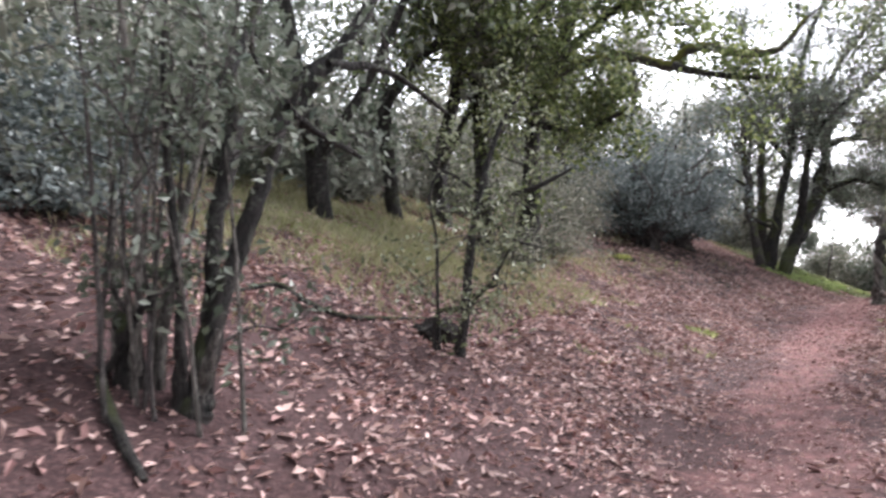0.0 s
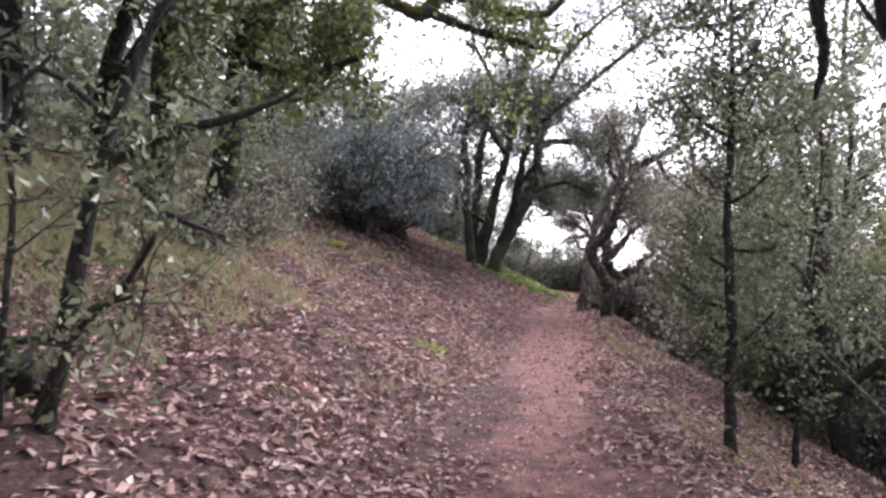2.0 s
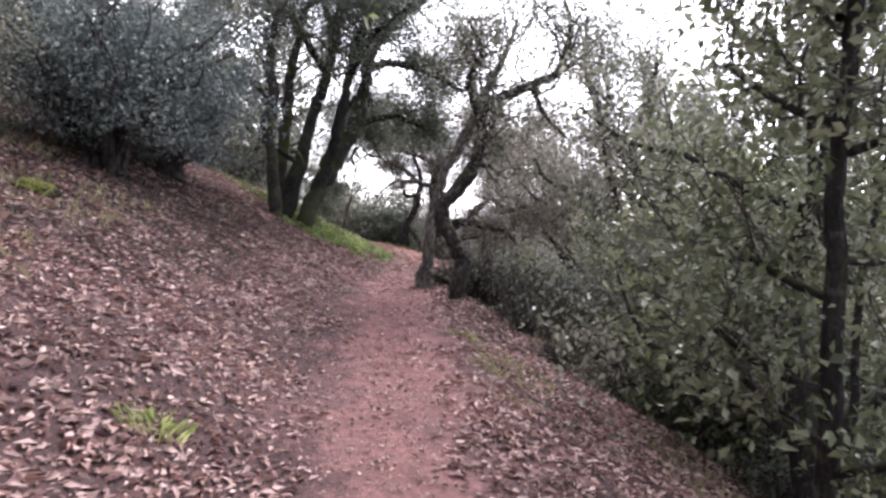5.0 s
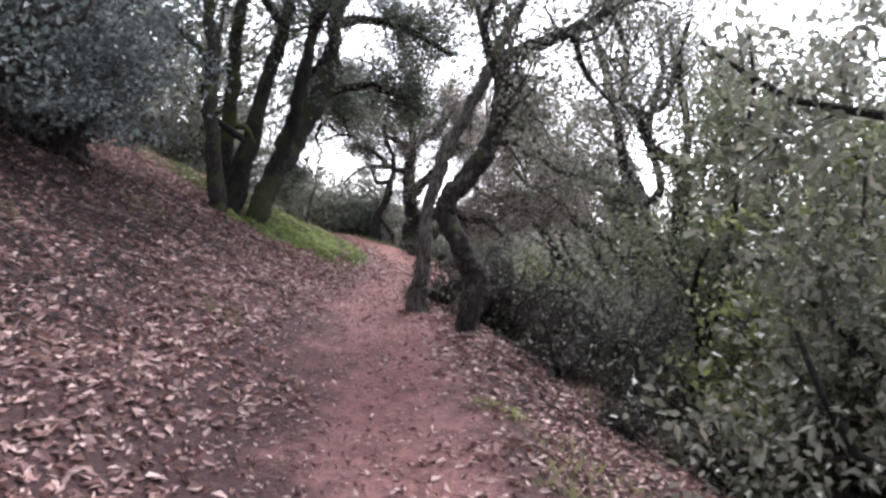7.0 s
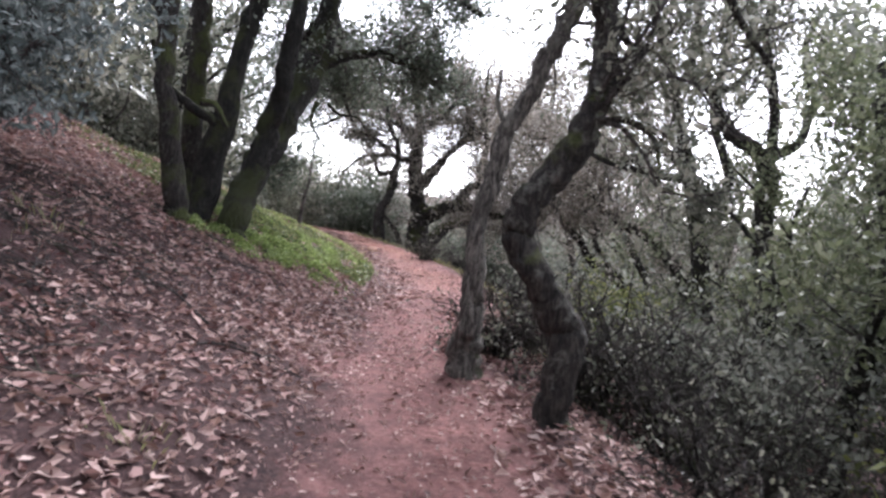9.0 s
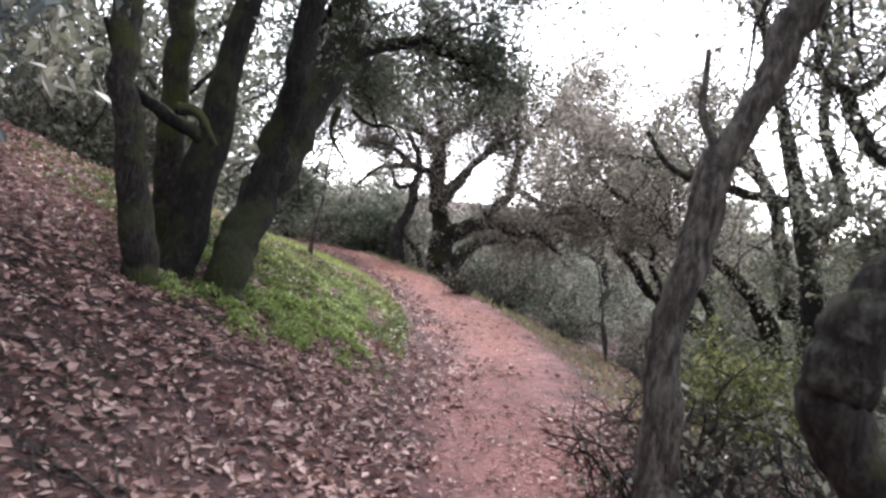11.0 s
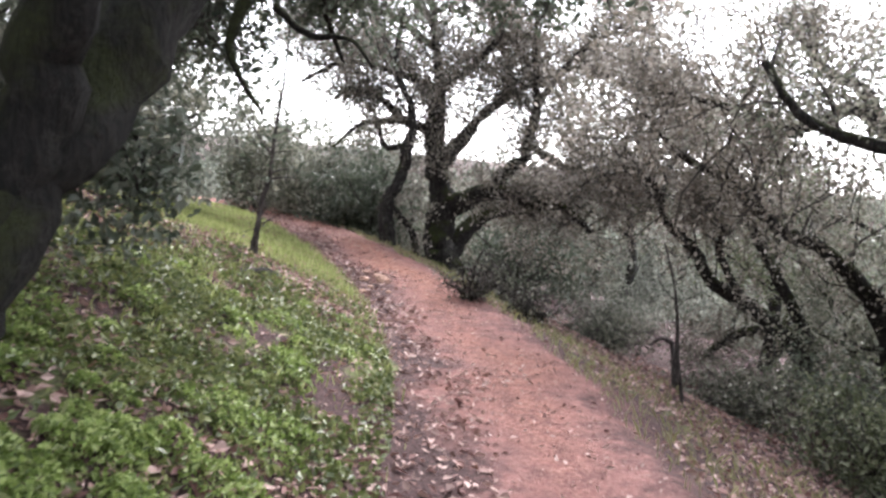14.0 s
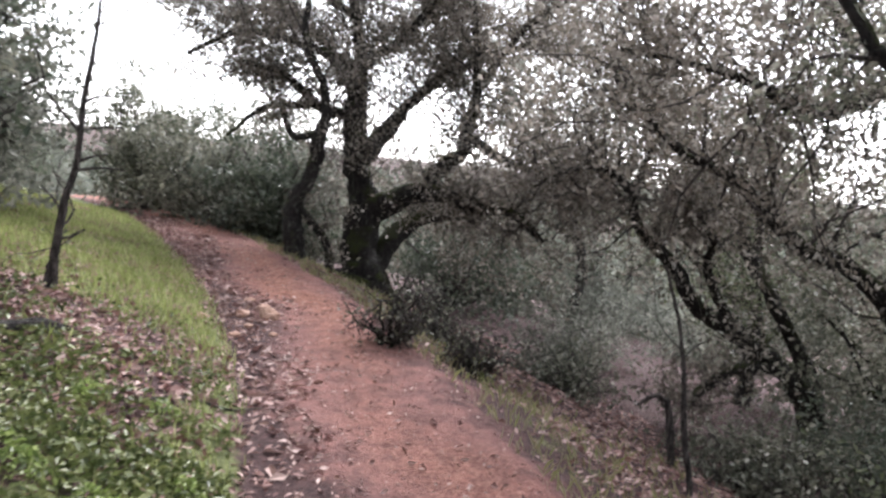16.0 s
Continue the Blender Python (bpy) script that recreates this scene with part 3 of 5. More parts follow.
sap2.finish(twigs=18, sub=10, leaves=9, size=.052, mat=LEAF_OLIVE, spread=.24, start=.25)

grand = Tree("oak_tree", "wide dark oak with a low spreading limb", "tree", 17, (17.71, 26.52, 0.09))
grand.limb([(0.01, -0.09, -0.18, 0.707), (0.01, -0.09, -0.17, 0.565), (-0.02, -0.00, 0.15, 0.377), (-0.05, 0.12, 0.70, 0.320), (0.02, 0.15, 1.36, 0.264), (-0.06, 0.34, 2.00, 0.207), (-0.10, 0.50, 2.74, 0.198), (0.01, 0.55, 3.69, 0.132), (-0.05, 0.73, 4.42, 0.094), (-0.11, 0.97, 5.53, 0.066), (-0.23, 1.28, 6.63, 0.047)])
grand.limb([(-0.01, 0.16, 1.22, 0.245), (0.23, -0.37, 1.60, 0.185), (0.51, -0.98, 1.77, 0.154), (0.71, -1.56, 1.63, 0.115), (0.96, -2.17, 1.62, 0.087), (1.12, -2.75, 1.23, 0.051)])
grand.limb([(0.83, -0.63, 1.72, 0.141), (0.76, -0.68, 2.09, 0.131), (0.99, -1.05, 2.46, 0.111), (0.93, -1.13, 2.83, 0.109), (0.96, -1.24, 3.46, 0.081), (0.83, -1.17, 4.33, 0.054), (0.80, -1.13, 5.53, 0.035)])
grand.limb([(-0.00, 0.31, 2.15, 0.160), (0.44, 0.19, 2.79, 0.134), (0.78, 0.13, 3.19, 0.097), (1.31, -0.07, 3.89, 0.078), (1.32, 0.27, 4.68, 0.059), (1.17, 0.83, 5.66, 0.040)])
grand.limb([(-0.02, -0.00, -0.16, 0.259), (-0.02, -0.00, 0.15, 0.207), (0.63, -0.01, 0.91, 0.175), (1.13, 0.06, 1.21, 0.140), (1.86, -0.12, 1.35, 0.103), (2.50, -0.26, 1.22, 0.063)])
grand.limb([(-0.08, 0.50, 2.84, 0.113), (-0.72, 0.71, 2.98, 0.083), (-1.29, 0.88, 3.39, 0.054), (-1.90, 1.04, 3.47, 0.035)])
grand.limb([(1.25, -0.89, 2.76, 0.085), (1.32, -1.75, 2.36, 0.072), (1.54, -2.72, 2.23, 0.061), (1.47, -3.39, 2.16, 0.041)])
grand.limb([(0.01, 0.55, 3.69, 0.085), (0.20, -0.28, 4.24, 0.063), (0.35, -1.02, 5.09, 0.043)])
grand.limb([(-0.06, 0.57, 3.40, 0.085), (-0.22, 1.59, 4.24, 0.069), (-0.48, 2.69, 4.84, 0.051)])
grand.limb([(0.01, 0.55, 3.69, 0.075), (-0.80, 1.04, 3.92, 0.065), (-1.65, 1.55, 4.01, 0.045), (-2.41, 1.87, 3.53, 0.026)])
grand.limb([(0.53, -0.08, 3.16, 0.085), (1.39, -0.46, 3.90, 0.067), (2.34, -0.99, 4.39, 0.049), (3.19, -1.50, 4.18, 0.030)])
grand.limb([(1.36, -0.88, 3.52, 0.066), (1.54, -1.50, 4.45, 0.055), (1.79, -2.24, 4.98, 0.035), (1.87, -2.86, 5.29, 0.026)])
grand.limb([(-0.08, 0.78, 4.51, 0.075), (-0.62, 1.82, 5.17, 0.058), (-1.29, 2.93, 5.35, 0.039), (-1.71, 3.68, 4.83, 0.030)])
grand.limb([(1.70, -1.55, 1.57, 0.066), (1.95, -2.18, 2.02, 0.046), (2.24, -2.95, 1.75, 0.027)])
grand.limb([(-0.52, 0.99, 3.00, 0.057), (-1.34, 1.22, 2.85, 0.046), (-1.99, 1.24, 2.33, 0.026)])
grand.finish(twigs=80, sub=11, leaves=9, size=.068, mat=LEAF_TAN, spread=.24, start=.45)

side = Tree("oak_tree", "slim dark oak trunk in front of the hedge", "tree", 18, (16.38, 26.50, 0.57))
side.limb([(-0.03, -0.05, -0.18, 0.208), (-0.07, 0.06, 0.24, 0.156), (-0.07, 0.17, 0.84, 0.139), (0.12, 0.05, 1.38, 0.113), (0.22, 0.04, 1.91, 0.104), (0.29, 0.10, 2.69, 0.069), (0.08, 0.44, 3.51, 0.052), (0.21, 0.48, 4.55, 0.035)])
side.limb([(0.19, 0.08, 1.99, 0.069), (-0.05, 0.33, 1.95, 0.052), (-0.17, 0.50, 2.28, 0.035)])
side.limb([(0.32, -0.41, -0.33, 0.097), (0.32, -0.41, -0.17, 0.078), (0.28, -0.28, 0.38, 0.069), (0.09, -0.02, 0.73, 0.061), (-0.03, 0.14, 0.93, 0.052)])
side.finish(twigs=22, sub=7, leaves=12, size=.06, mat=LEAF_TAN, spread=.22, start=.45)

bare = Tree("sapling", "thin bare sapling standing in the bank grass", "tree", 19, (11.44, 22.27, 1.21))
bare.limb([(-0.01, -0.03, -0.17, 0.056), (-0.01, -0.03, 0.04, 0.045), (0.02, -0.02, 0.27, 0.033), (0.06, -0.02, 0.57, 0.026), (0.13, -0.03, 0.91, 0.022), (0.16, -0.01, 1.28, 0.019), (0.21, -0.00, 1.62, 0.015), (0.25, 0.02, 1.99, 0.011), (0.29, 0.05, 2.40, 0.007)])
bare.limb([(0.02, -0.02, -0.18, 0.014), (0.02, -0.02, 0.31, 0.011), (0.11, -0.03, 0.39, 0.008), (0.20, -0.04, 0.44, 0.006)])
bare.limb([(0.04, -0.03, -0.19, 0.014), (0.04, -0.03, 0.38, 0.011), (0.10, 0.00, 0.49, 0.008), (0.15, 0.03, 0.57, 0.006)])
bare.limb([(0.11, -0.03, 0.83, 0.011), (0.25, -0.09, 0.86, 0.008), (0.39, -0.17, 0.86, 0.006)])
bare.limb([(0.13, -0.03, 0.89, 0.011), (0.22, -0.05, 0.93, 0.008), (0.31, -0.07, 0.95, 0.006)])
bare.limb([(0.15, -0.03, 1.10, 0.011), (0.27, -0.07, 1.13, 0.008), (0.38, -0.11, 1.14, 0.006)])
bare.limb([(0.06, -0.03, 0.53, 0.011), (0.03, 0.09, 0.63, 0.008), (0.00, 0.21, 0.69, 0.006)])
bare.limb([(0.16, -0.01, 1.28, 0.011), (0.25, -0.02, 1.33, 0.008), (0.34, -0.04, 1.34, 0.006)])
bare.limb([(0.15, -0.03, 1.06, 0.011), (0.12, 0.08, 1.14, 0.008), (0.10, 0.19, 1.20, 0.006)])
bare.finish(twigs=1, sub=3, leaves=1, size=.04, mat=LEAF_GREY, spread=.1, start=.5, bark=TWIG)

lean = Tree("oak_tree", "leaning bare-limbed oak on the slope below the trail", "tree", 20, (19.27, 19.78, -0.80))
lean.limb([(0.08, -0.10, -0.19, 0.222), (0.08, -0.10, 0.17, 0.177), (-0.04, 0.11, 0.72, 0.150), (-0.25, 0.39, 1.13, 0.137), (-0.63, 0.84, 1.48, 0.116), (-0.96, 1.23, 1.77, 0.102), (-1.15, 1.50, 2.21, 0.082), (-1.43, 1.86, 2.60, 0.061), (-1.50, 2.00, 3.03, 0.055), (-1.76, 2.31, 3.30, 0.048), (-2.04, 2.59, 3.19, 0.034), (-2.33, 2.85, 2.97, 0.020)])
lean.limb([(0.03, -0.01, -0.18, 0.171), (0.03, -0.01, 0.43, 0.137), (0.12, 0.27, 1.19, 0.097), (0.01, 0.75, 1.95, 0.092), (-0.01, 1.11, 2.47, 0.079), (-0.09, 1.56, 3.22, 0.066), (-0.13, 1.93, 3.70, 0.052), (-0.49, 2.67, 4.38, 0.038), (-0.82, 3.34, 4.87, 0.023)])
lean.limb([(-0.25, 0.39, 1.13, 0.082), (-0.80, 0.71, 1.08, 0.067), (-1.24, 0.89, 0.85, 0.053), (-1.51, 0.90, 0.68, 0.032)])
lean.limb([(-0.63, 0.84, 1.48, 0.061), (-1.12, 1.08, 2.21, 0.053), (-1.32, 0.98, 2.63, 0.045), (-1.84, 1.21, 3.16, 0.031)])
lean.limb([(-1.50, 1.99, 3.00, 0.041), (-1.33, 1.90, 3.53, 0.034), (-1.18, 1.83, 4.02, 0.027), (-1.32, 2.06, 4.54, 0.020)])
lean.finish(twigs=54, sub=10, leaves=10, size=.067, mat=LEAF_TAN, spread=.25, start=.4)

lean2 = Tree("oak_tree", "dark oak leaning out over the slope", "tree", 21, (17.98, 18.34, -0.72))
lean2.limb([(0.50, -0.45, -0.75, 0.270), (0.38, -0.32, 0.00, 0.225), (0.26, -0.18, 0.59, 0.196), (0.07, 0.15, 1.60, 0.144), (-0.42, 0.71, 2.38, 0.098), (-0.90, 1.18, 2.64, 0.078), (-1.34, 1.66, 3.17, 0.059), (-1.78, 2.09, 3.43, 0.039), (-2.22, 2.58, 4.02, 0.026)])
lean2.limb([(0.36, -0.11, 1.64, 0.144), (0.11, 0.20, 3.37, 0.116), (-0.42, 0.61, 4.16, 0.088), (-1.09, 0.98, 3.89, 0.075), (-1.56, 1.20, 3.87, 0.061), (-1.93, 1.35, 3.98, 0.048), (-2.46, 1.65, 4.06, 0.029), (-3.07, 2.00, 4.09, 0.017)])
lean2.limb([(0.28, 0.25, 3.37, 0.091), (0.06, 0.82, 4.44, 0.073), (-0.08, 1.17, 4.62, 0.061), (-0.22, 1.58, 5.09, 0.048), (-0.33, 1.92, 5.36, 0.035)])
lean2.finish(twigs=74, sub=10, leaves=11, size=.066, mat=LEAF_TAN, spread=.25, start=.35)

fork = Tree("oak_tree", "many-limbed oak with upright forked branches", "tree", 22, (14.62, 15.28, -0.46))
fork.limb([(0.28, -0.29, -0.24, 0.240), (0.28, -0.29, -0.22, 0.192), (0.15, 0.02, 1.97, 0.147), (0.13, 0.10, 2.70, 0.125), (0.12, 0.18, 3.50, 0.118), (-0.26, 0.54, 3.82, 0.088), (-0.44, 0.74, 4.31, 0.074), (-0.68, 0.97, 4.64, 0.059), (-0.65, 1.01, 5.38, 0.044), (-0.90, 1.30, 6.16, 0.029)])
fork.limb([(0.12, 0.18, 3.50, 0.088), (0.60, -0.04, 3.83, 0.067), (0.89, -0.06, 4.39, 0.060), (1.41, -0.31, 4.73, 0.046), (1.94, -0.54, 5.51, 0.031)])
fork.limb([(0.20, 0.12, 3.55, 0.081), (-0.00, 0.10, 4.36, 0.065), (-0.31, 0.17, 5.08, 0.049), (-0.38, 0.04, 5.88, 0.035)])
fork.limb([(-0.44, 0.74, 4.31, 0.059), (0.08, 0.59, 4.69, 0.045), (0.34, 0.70, 5.43, 0.038), (0.36, 1.02, 6.24, 0.023)])
fork.limb([(0.63, -0.18, 4.31, 0.044), (0.49, 0.01, 5.03, 0.037), (0.69, -0.10, 5.71, 0.029)])
fork.finish(twigs=48, sub=9, leaves=9, size=.055, mat=LEAF_GREY, spread=.25, start=.45)

fork2 = Tree("oak_tree", "dark multi-stemmed oak among the slope shrubs", "tree", 23, (15.30, 16.55, -0.47))
fork2.limb([(0.26, -0.28, -0.40, 0.186), (0.11, 0.03, 1.77, 0.143), (-0.03, 0.27, 3.01, 0.118), (-0.23, 0.53, 4.08, 0.093), (-0.43, 0.81, 5.23, 0.076), (-0.69, 1.12, 6.20, 0.051), (-0.66, 1.19, 7.21, 0.034)])
fork2.limb([(0.01, 0.21, 2.77, 0.101), (0.55, 0.02, 3.25, 0.086), (0.48, 0.41, 4.35, 0.070), (0.80, 0.48, 5.63, 0.053), (0.79, 0.84, 6.91, 0.036)])
fork2.limb([(-0.07, 0.31, 3.18, 0.076), (-0.47, 0.94, 3.28, 0.060), (-0.91, 1.59, 3.47, 0.044), (-1.03, 2.01, 3.97, 0.036)])
fork2.finish(twigs=48, sub=9, leaves=8, size=.055, mat=LEAF_GREY, spread=.25, start=.45)

clump = Tree("bay_tree", "clump of dark and pale stems rising from leaf litter", "tree", 24, (-1.19, 3.27, 0.84))
clump.limb([(0.11, 0.01, -0.20, 0.092), (0.11, 0.01, 0.00, 0.074), (0.11, 0.07, 0.10, 0.055), (0.17, 0.12, 0.43, 0.046), (0.27, 0.17, 0.79, 0.042), (0.36, 0.22, 1.08, 0.042), (0.45, 0.27, 1.42, 0.046), (0.63, 0.33, 1.63, 0.038), (0.81, 0.38, 1.92, 0.031), (0.92, 0.43, 2.25, 0.023)])
clump.limb([(0.12, 0.01, -0.21, 0.062), (0.12, 0.01, 0.09, 0.049), (0.12, 0.15, 0.43, 0.039), (0.12, 0.28, 0.90, 0.040), (0.17, 0.41, 1.36, 0.050), (0.10, 0.55, 1.68, 0.041), (0.18, 0.69, 2.03, 0.033), (0.23, 0.83, 2.43, 0.022)])
clump.limb([(-0.09, 0.01, -0.14, 0.062), (-0.09, 0.01, 0.02, 0.049), (-0.08, 0.07, 0.13, 0.033), (-0.05, 0.11, 0.58, 0.028), (0.01, 0.16, 0.97, 0.023), (0.08, 0.20, 1.37, 0.016), (0.05, 0.25, 1.82, 0.011)], bark=PALEBARK)
clump.limb([(0.05, 0.01, -0.18, 0.055), (0.05, 0.01, 0.02, 0.044), (0.06, -0.04, 0.24, 0.029), (0.07, -0.09, 0.53, 0.022), (0.04, -0.15, 1.06, 0.017), (0.03, -0.20, 1.52, 0.012), (0.07, -0.26, 1.88, 0.007)])
clump.limb([(-0.16, 0.01, -0.11, 0.049), (-0.16, 0.01, 0.11, 0.039), (-0.11, -0.08, 0.44, 0.019), (-0.08, -0.18, 1.05, 0.016), (-0.09, -0.27, 1.50, 0.014), (-0.11, -0.35, 1.84, 0.009)], bark=PALEBARK)
clump.limb([(-0.22, 0.00, -0.09, 0.031), (-0.22, 0.00, 0.19, 0.025), (-0.32, 0.16, 0.53, 0.016), (-0.40, 0.31, 0.99, 0.014), (-0.50, 0.46, 1.57, 0.009)], bark=PALEBARK)
clump.limb([(-0.18, 0.00, -0.11, 0.074), (-0.18, 0.00, 0.24, 0.059), (-0.21, 0.05, 0.36, 0.055), (-0.26, 0.10, 0.44, 0.030)])
clump.limb([(-0.35, 0.01, -0.05, 0.018), (-0.35, 0.01, 0.10, 0.015), (-0.22, -0.06, 0.24, 0.017), (-0.10, -0.14, 0.42, 0.017), (0.01, -0.21, 0.54, 0.009)])
clump.limb([(0.14, 0.01, -0.22, 0.043), (0.14, 0.01, 0.09, 0.034), (0.19, -0.05, 0.24, 0.027), (0.24, -0.10, 0.38, 0.014)], bark=PALEBARK)
clump.limb([(0.51, -0.04, 1.34, 0.022), (0.59, 0.22, 1.29, 0.019), (0.78, 0.47, 1.20, 0.011)])
clump.limb([(0.69, -0.04, 1.53, 0.022), (0.93, 0.35, 1.60, 0.017), (1.21, 0.76, 1.49, 0.009)])
# three leafy limbs added above the view to shade the litter below
clump.limb([(0.92, 0.43, 2.25, 0.023), (0.80, 0.30, 2.80, 0.020), (0.50, -0.10, 3.40, 0.016), (0.30, -0.60, 3.90, 0.010)], leafy=2.5)
clump.limb([(0.23, 0.83, 2.43, 0.022), (-0.10, 0.60, 3.00, 0.019), (-0.50, 0.10, 3.50, 0.014), (-0.70, -0.50, 3.80, 0.009)], leafy=2.5)
clump.limb([(0.05, 0.25, 1.82, 0.011), (-0.30, -0.10, 2.50, 0.011), (-0.60, -0.80, 3.00, 0.010), (-0.60, -1.50, 3.30, 0.008)], leafy=2.5)
for k in range(16):
    r0, a0 = clump.rng.uniform(.08, .42), clump.rng.uniform(0, 6.28)
    x0, y0, tall = r0 * math.cos(a0), r0 * math.sin(a0) * .8, clump.rng.uniform(.8, 1.9)
    dx, dy = clump.rng.randn(2) * .16
    clump.limb([(x0, y0, -.15, .012), (x0 + dx * .3, y0 + dy * .3, tall * .35, .010), (x0 + dx * .5, y0 + dy * .7, tall * .7, .008), (x0 + dx, y0 + dy, tall, .004)], bark=PALEBARK if k % 3 else None, leafy=.1)
# the leaves grow high up, the lower stems are bare
clump.barks = [(b, l if l > 1 or k > 13 else .2) for k, (b, l) in enumerate(clump.barks)]
clump.finish(twigs=9, sub=9, leaves=7, size=.05, mat=LEAF_DARK, spread=.2, start=.72)

young = Tree("sapling", "young grey-barked tree with sparse leaves in the litter", "tree", 25, (0.13, 5.37, 0.80))
young.limb([(-0.01, 0.01, -0.16, 0.056), (-0.01, 0.01, 0.02, 0.045), (0.03, 0.03, 0.35, 0.037), (0.06, 0.05, 0.76, 0.033), (0.10, 0.07, 1.05, 0.029), (0.20, 0.09, 1.47, 0.021), (0.30, 0.12, 1.76, 0.017), (0.43, 0.14, 1.98, 0.013)])
young.limb([(0.09, -0.03, 1.04, 0.024), (0.34, -0.13, 1.20, 0.020), (0.56, -0.23, 1.28, 0.016), (0.74, -0.34, 1.37, 0.008)])
young.limb([(-0.16, 0.00, -0.11, 0.018), (-0.16, 0.00, 0.19, 0.014), (-0.17, 0.04, 0.60, 0.012), (-0.18, 0.08, 0.93, 0.012), (-0.23, 0.12, 1.26, 0.012), (-0.10, 0.16, 1.48, 0.008)])
young.limb([(-0.18, -0.00, -0.11, 0.020), (-0.18, -0.00, 0.35, 0.016), (-0.02, 0.03, 0.41, 0.016), (0.10, 0.06, 0.51, 0.012), (0.31, 0.09, 0.60, 0.008)])
young.limb([(0.12, -0.03, 1.24, 0.016), (-0.06, 0.11, 1.39, 0.012), (-0.23, 0.26, 1.45, 0.009)])
young.limb([(0.14, -0.03, 1.12, 0.016), (0.33, -0.22, 0.91, 0.012), (0.53, -0.42, 0.83, 0.007)])
young.limb([(0.03, -0.00, -0.18, 0.015), (0.03, -0.00, 0.35, 0.012), (0.21, -0.16, 0.60, 0.012), (0.32, -0.32, 0.83, 0.008)])
young.finish(twigs=9, sub=7, leaves=9, size=.045, mat=LEAF_OLIVE, spread=.16, start=.3)

arch = Tree("bay_tree", "broad leafy bay tree with a mossy arching limb", "tree", 26, (1.24, 10.47, 1.59))
arch.limb([(-0.04, -0.00, -0.16, 0.198), (-0.04, -0.00, 0.39, 0.158), (-0.00, -0.04, 1.34, 0.127), (0.08, -0.06, 2.13, 0.111), (0.35, -0.09, 2.84, 0.103), (0.63, -0.12, 3.72, 0.079), (0.79, -0.16, 4.82, 0.055)])
arch.limb([(0.08, -0.06, 2.01, 0.087), (0.44, -0.30, 2.63, 0.070), (0.86, -0.53, 2.76, 0.068), (1.33, -0.75, 2.70, 0.067), (1.71, -0.97, 2.54, 0.072), (1.81, -1.19, 2.67, 0.064), (2.07, -1.42, 2.64, 0.062), (2.41, -1.63, 2.50, 0.054), (2.68, -1.86, 2.50, 0.039), (2.90, -2.09, 2.79, 0.026)], bark=MOSSY, leafy=.2)
arch.limb([(1.49, -1.65, 2.35, 0.054), (1.86, -1.75, 2.23, 0.040), (2.16, -1.85, 2.17, 0.033), (2.90, -1.94, 2.11, 0.020)], leafy=.5)
arch.limb([(-0.64, -0.00, 0.03, 0.158), (-0.64, -0.00, 0.39, 0.127), (-0.67, 0.07, 1.19, 0.104), (-0.71, 0.13, 2.18, 0.089), (-0.54, 0.21, 3.01, 0.073), (-0.70, 0.27, 4.03, 0.058), (-0.28, 0.33, 5.23, 0.041)])
arch.limb([(-1.90, -0.00, 0.39, 0.111), (-1.97, -0.20, 1.32, 0.101), (-2.04, -0.39, 2.06, 0.092), (-1.61, -0.58, 2.70, 0.075), (-1.12, -0.76, 2.95, 0.052), (-0.54, -0.93, 2.97, 0.036), (0.02, -1.08, 2.70, 0.021)])
arch.limb([(0.35, -0.09, 2.84, 0.071), (0.81, -0.77, 3.17, 0.052), (1.15, -1.44, 3.36, 0.035), (1.43, -2.12, 3.62, 0.019)])
arch.limb([(-0.72, -0.08, 2.45, 0.063), (-1.27, -0.60, 3.08, 0.045), (-1.84, -1.11, 3.49, 0.036), (-2.35, -1.62, 3.57, 0.020)])
arch.limb([(0.08, -0.06, 1.97, 0.063), (0.57, -0.80, 1.75, 0.044), (0.91, -1.55, 1.81, 0.027)])
arch.finish(twigs=58, sub=10, leaves=11, size=.075, mat=LEAF_BRIGHT, spread=.26, start=.35)

near = Tree("oak_tree", "thick moss-covered oak trunk leaning beside the trail", "tree", 27, (3.45, 4.14, 0.01))
near.limb([(0.26, -0.08, -0.45, 0.290), (0.20, -0.07, 0.10, 0.240), (0.12, -0.06, 0.68, 0.214), (0.04, -0.06, 1.34, 0.193), (-0.10, -0.03, 1.89, 0.178), (-0.27, 0.01, 2.36, 0.163), (-0.41, 0.05, 2.71, 0.148), (-0.58, 0.09, 3.03, 0.142), (-0.78, 0.15, 3.48, 0.112), (-0.77, 0.12, 3.99, 0.071)])
near.limb([(-0.43, 0.06, 2.58, 0.086), (-0.21, 0.12, 2.58, 0.106), (0.10, 0.14, 2.74, 0.082), (0.42, 0.16, 3.03, 0.057)])
near.limb([(-0.71, 0.13, 3.23, 0.066), (-0.74, 0.24, 2.87, 0.039), (-0.66, 0.30, 2.68, 0.029), (-0.56, 0.35, 2.52, 0.022), (-0.52, 0.42, 2.37, 0.008)])
near.finish(twigs=14, sub=7, leaves=10, size=.05, mat=LEAF_OLIVE, spread=.2, start=.55, bark=MOSSBARK)

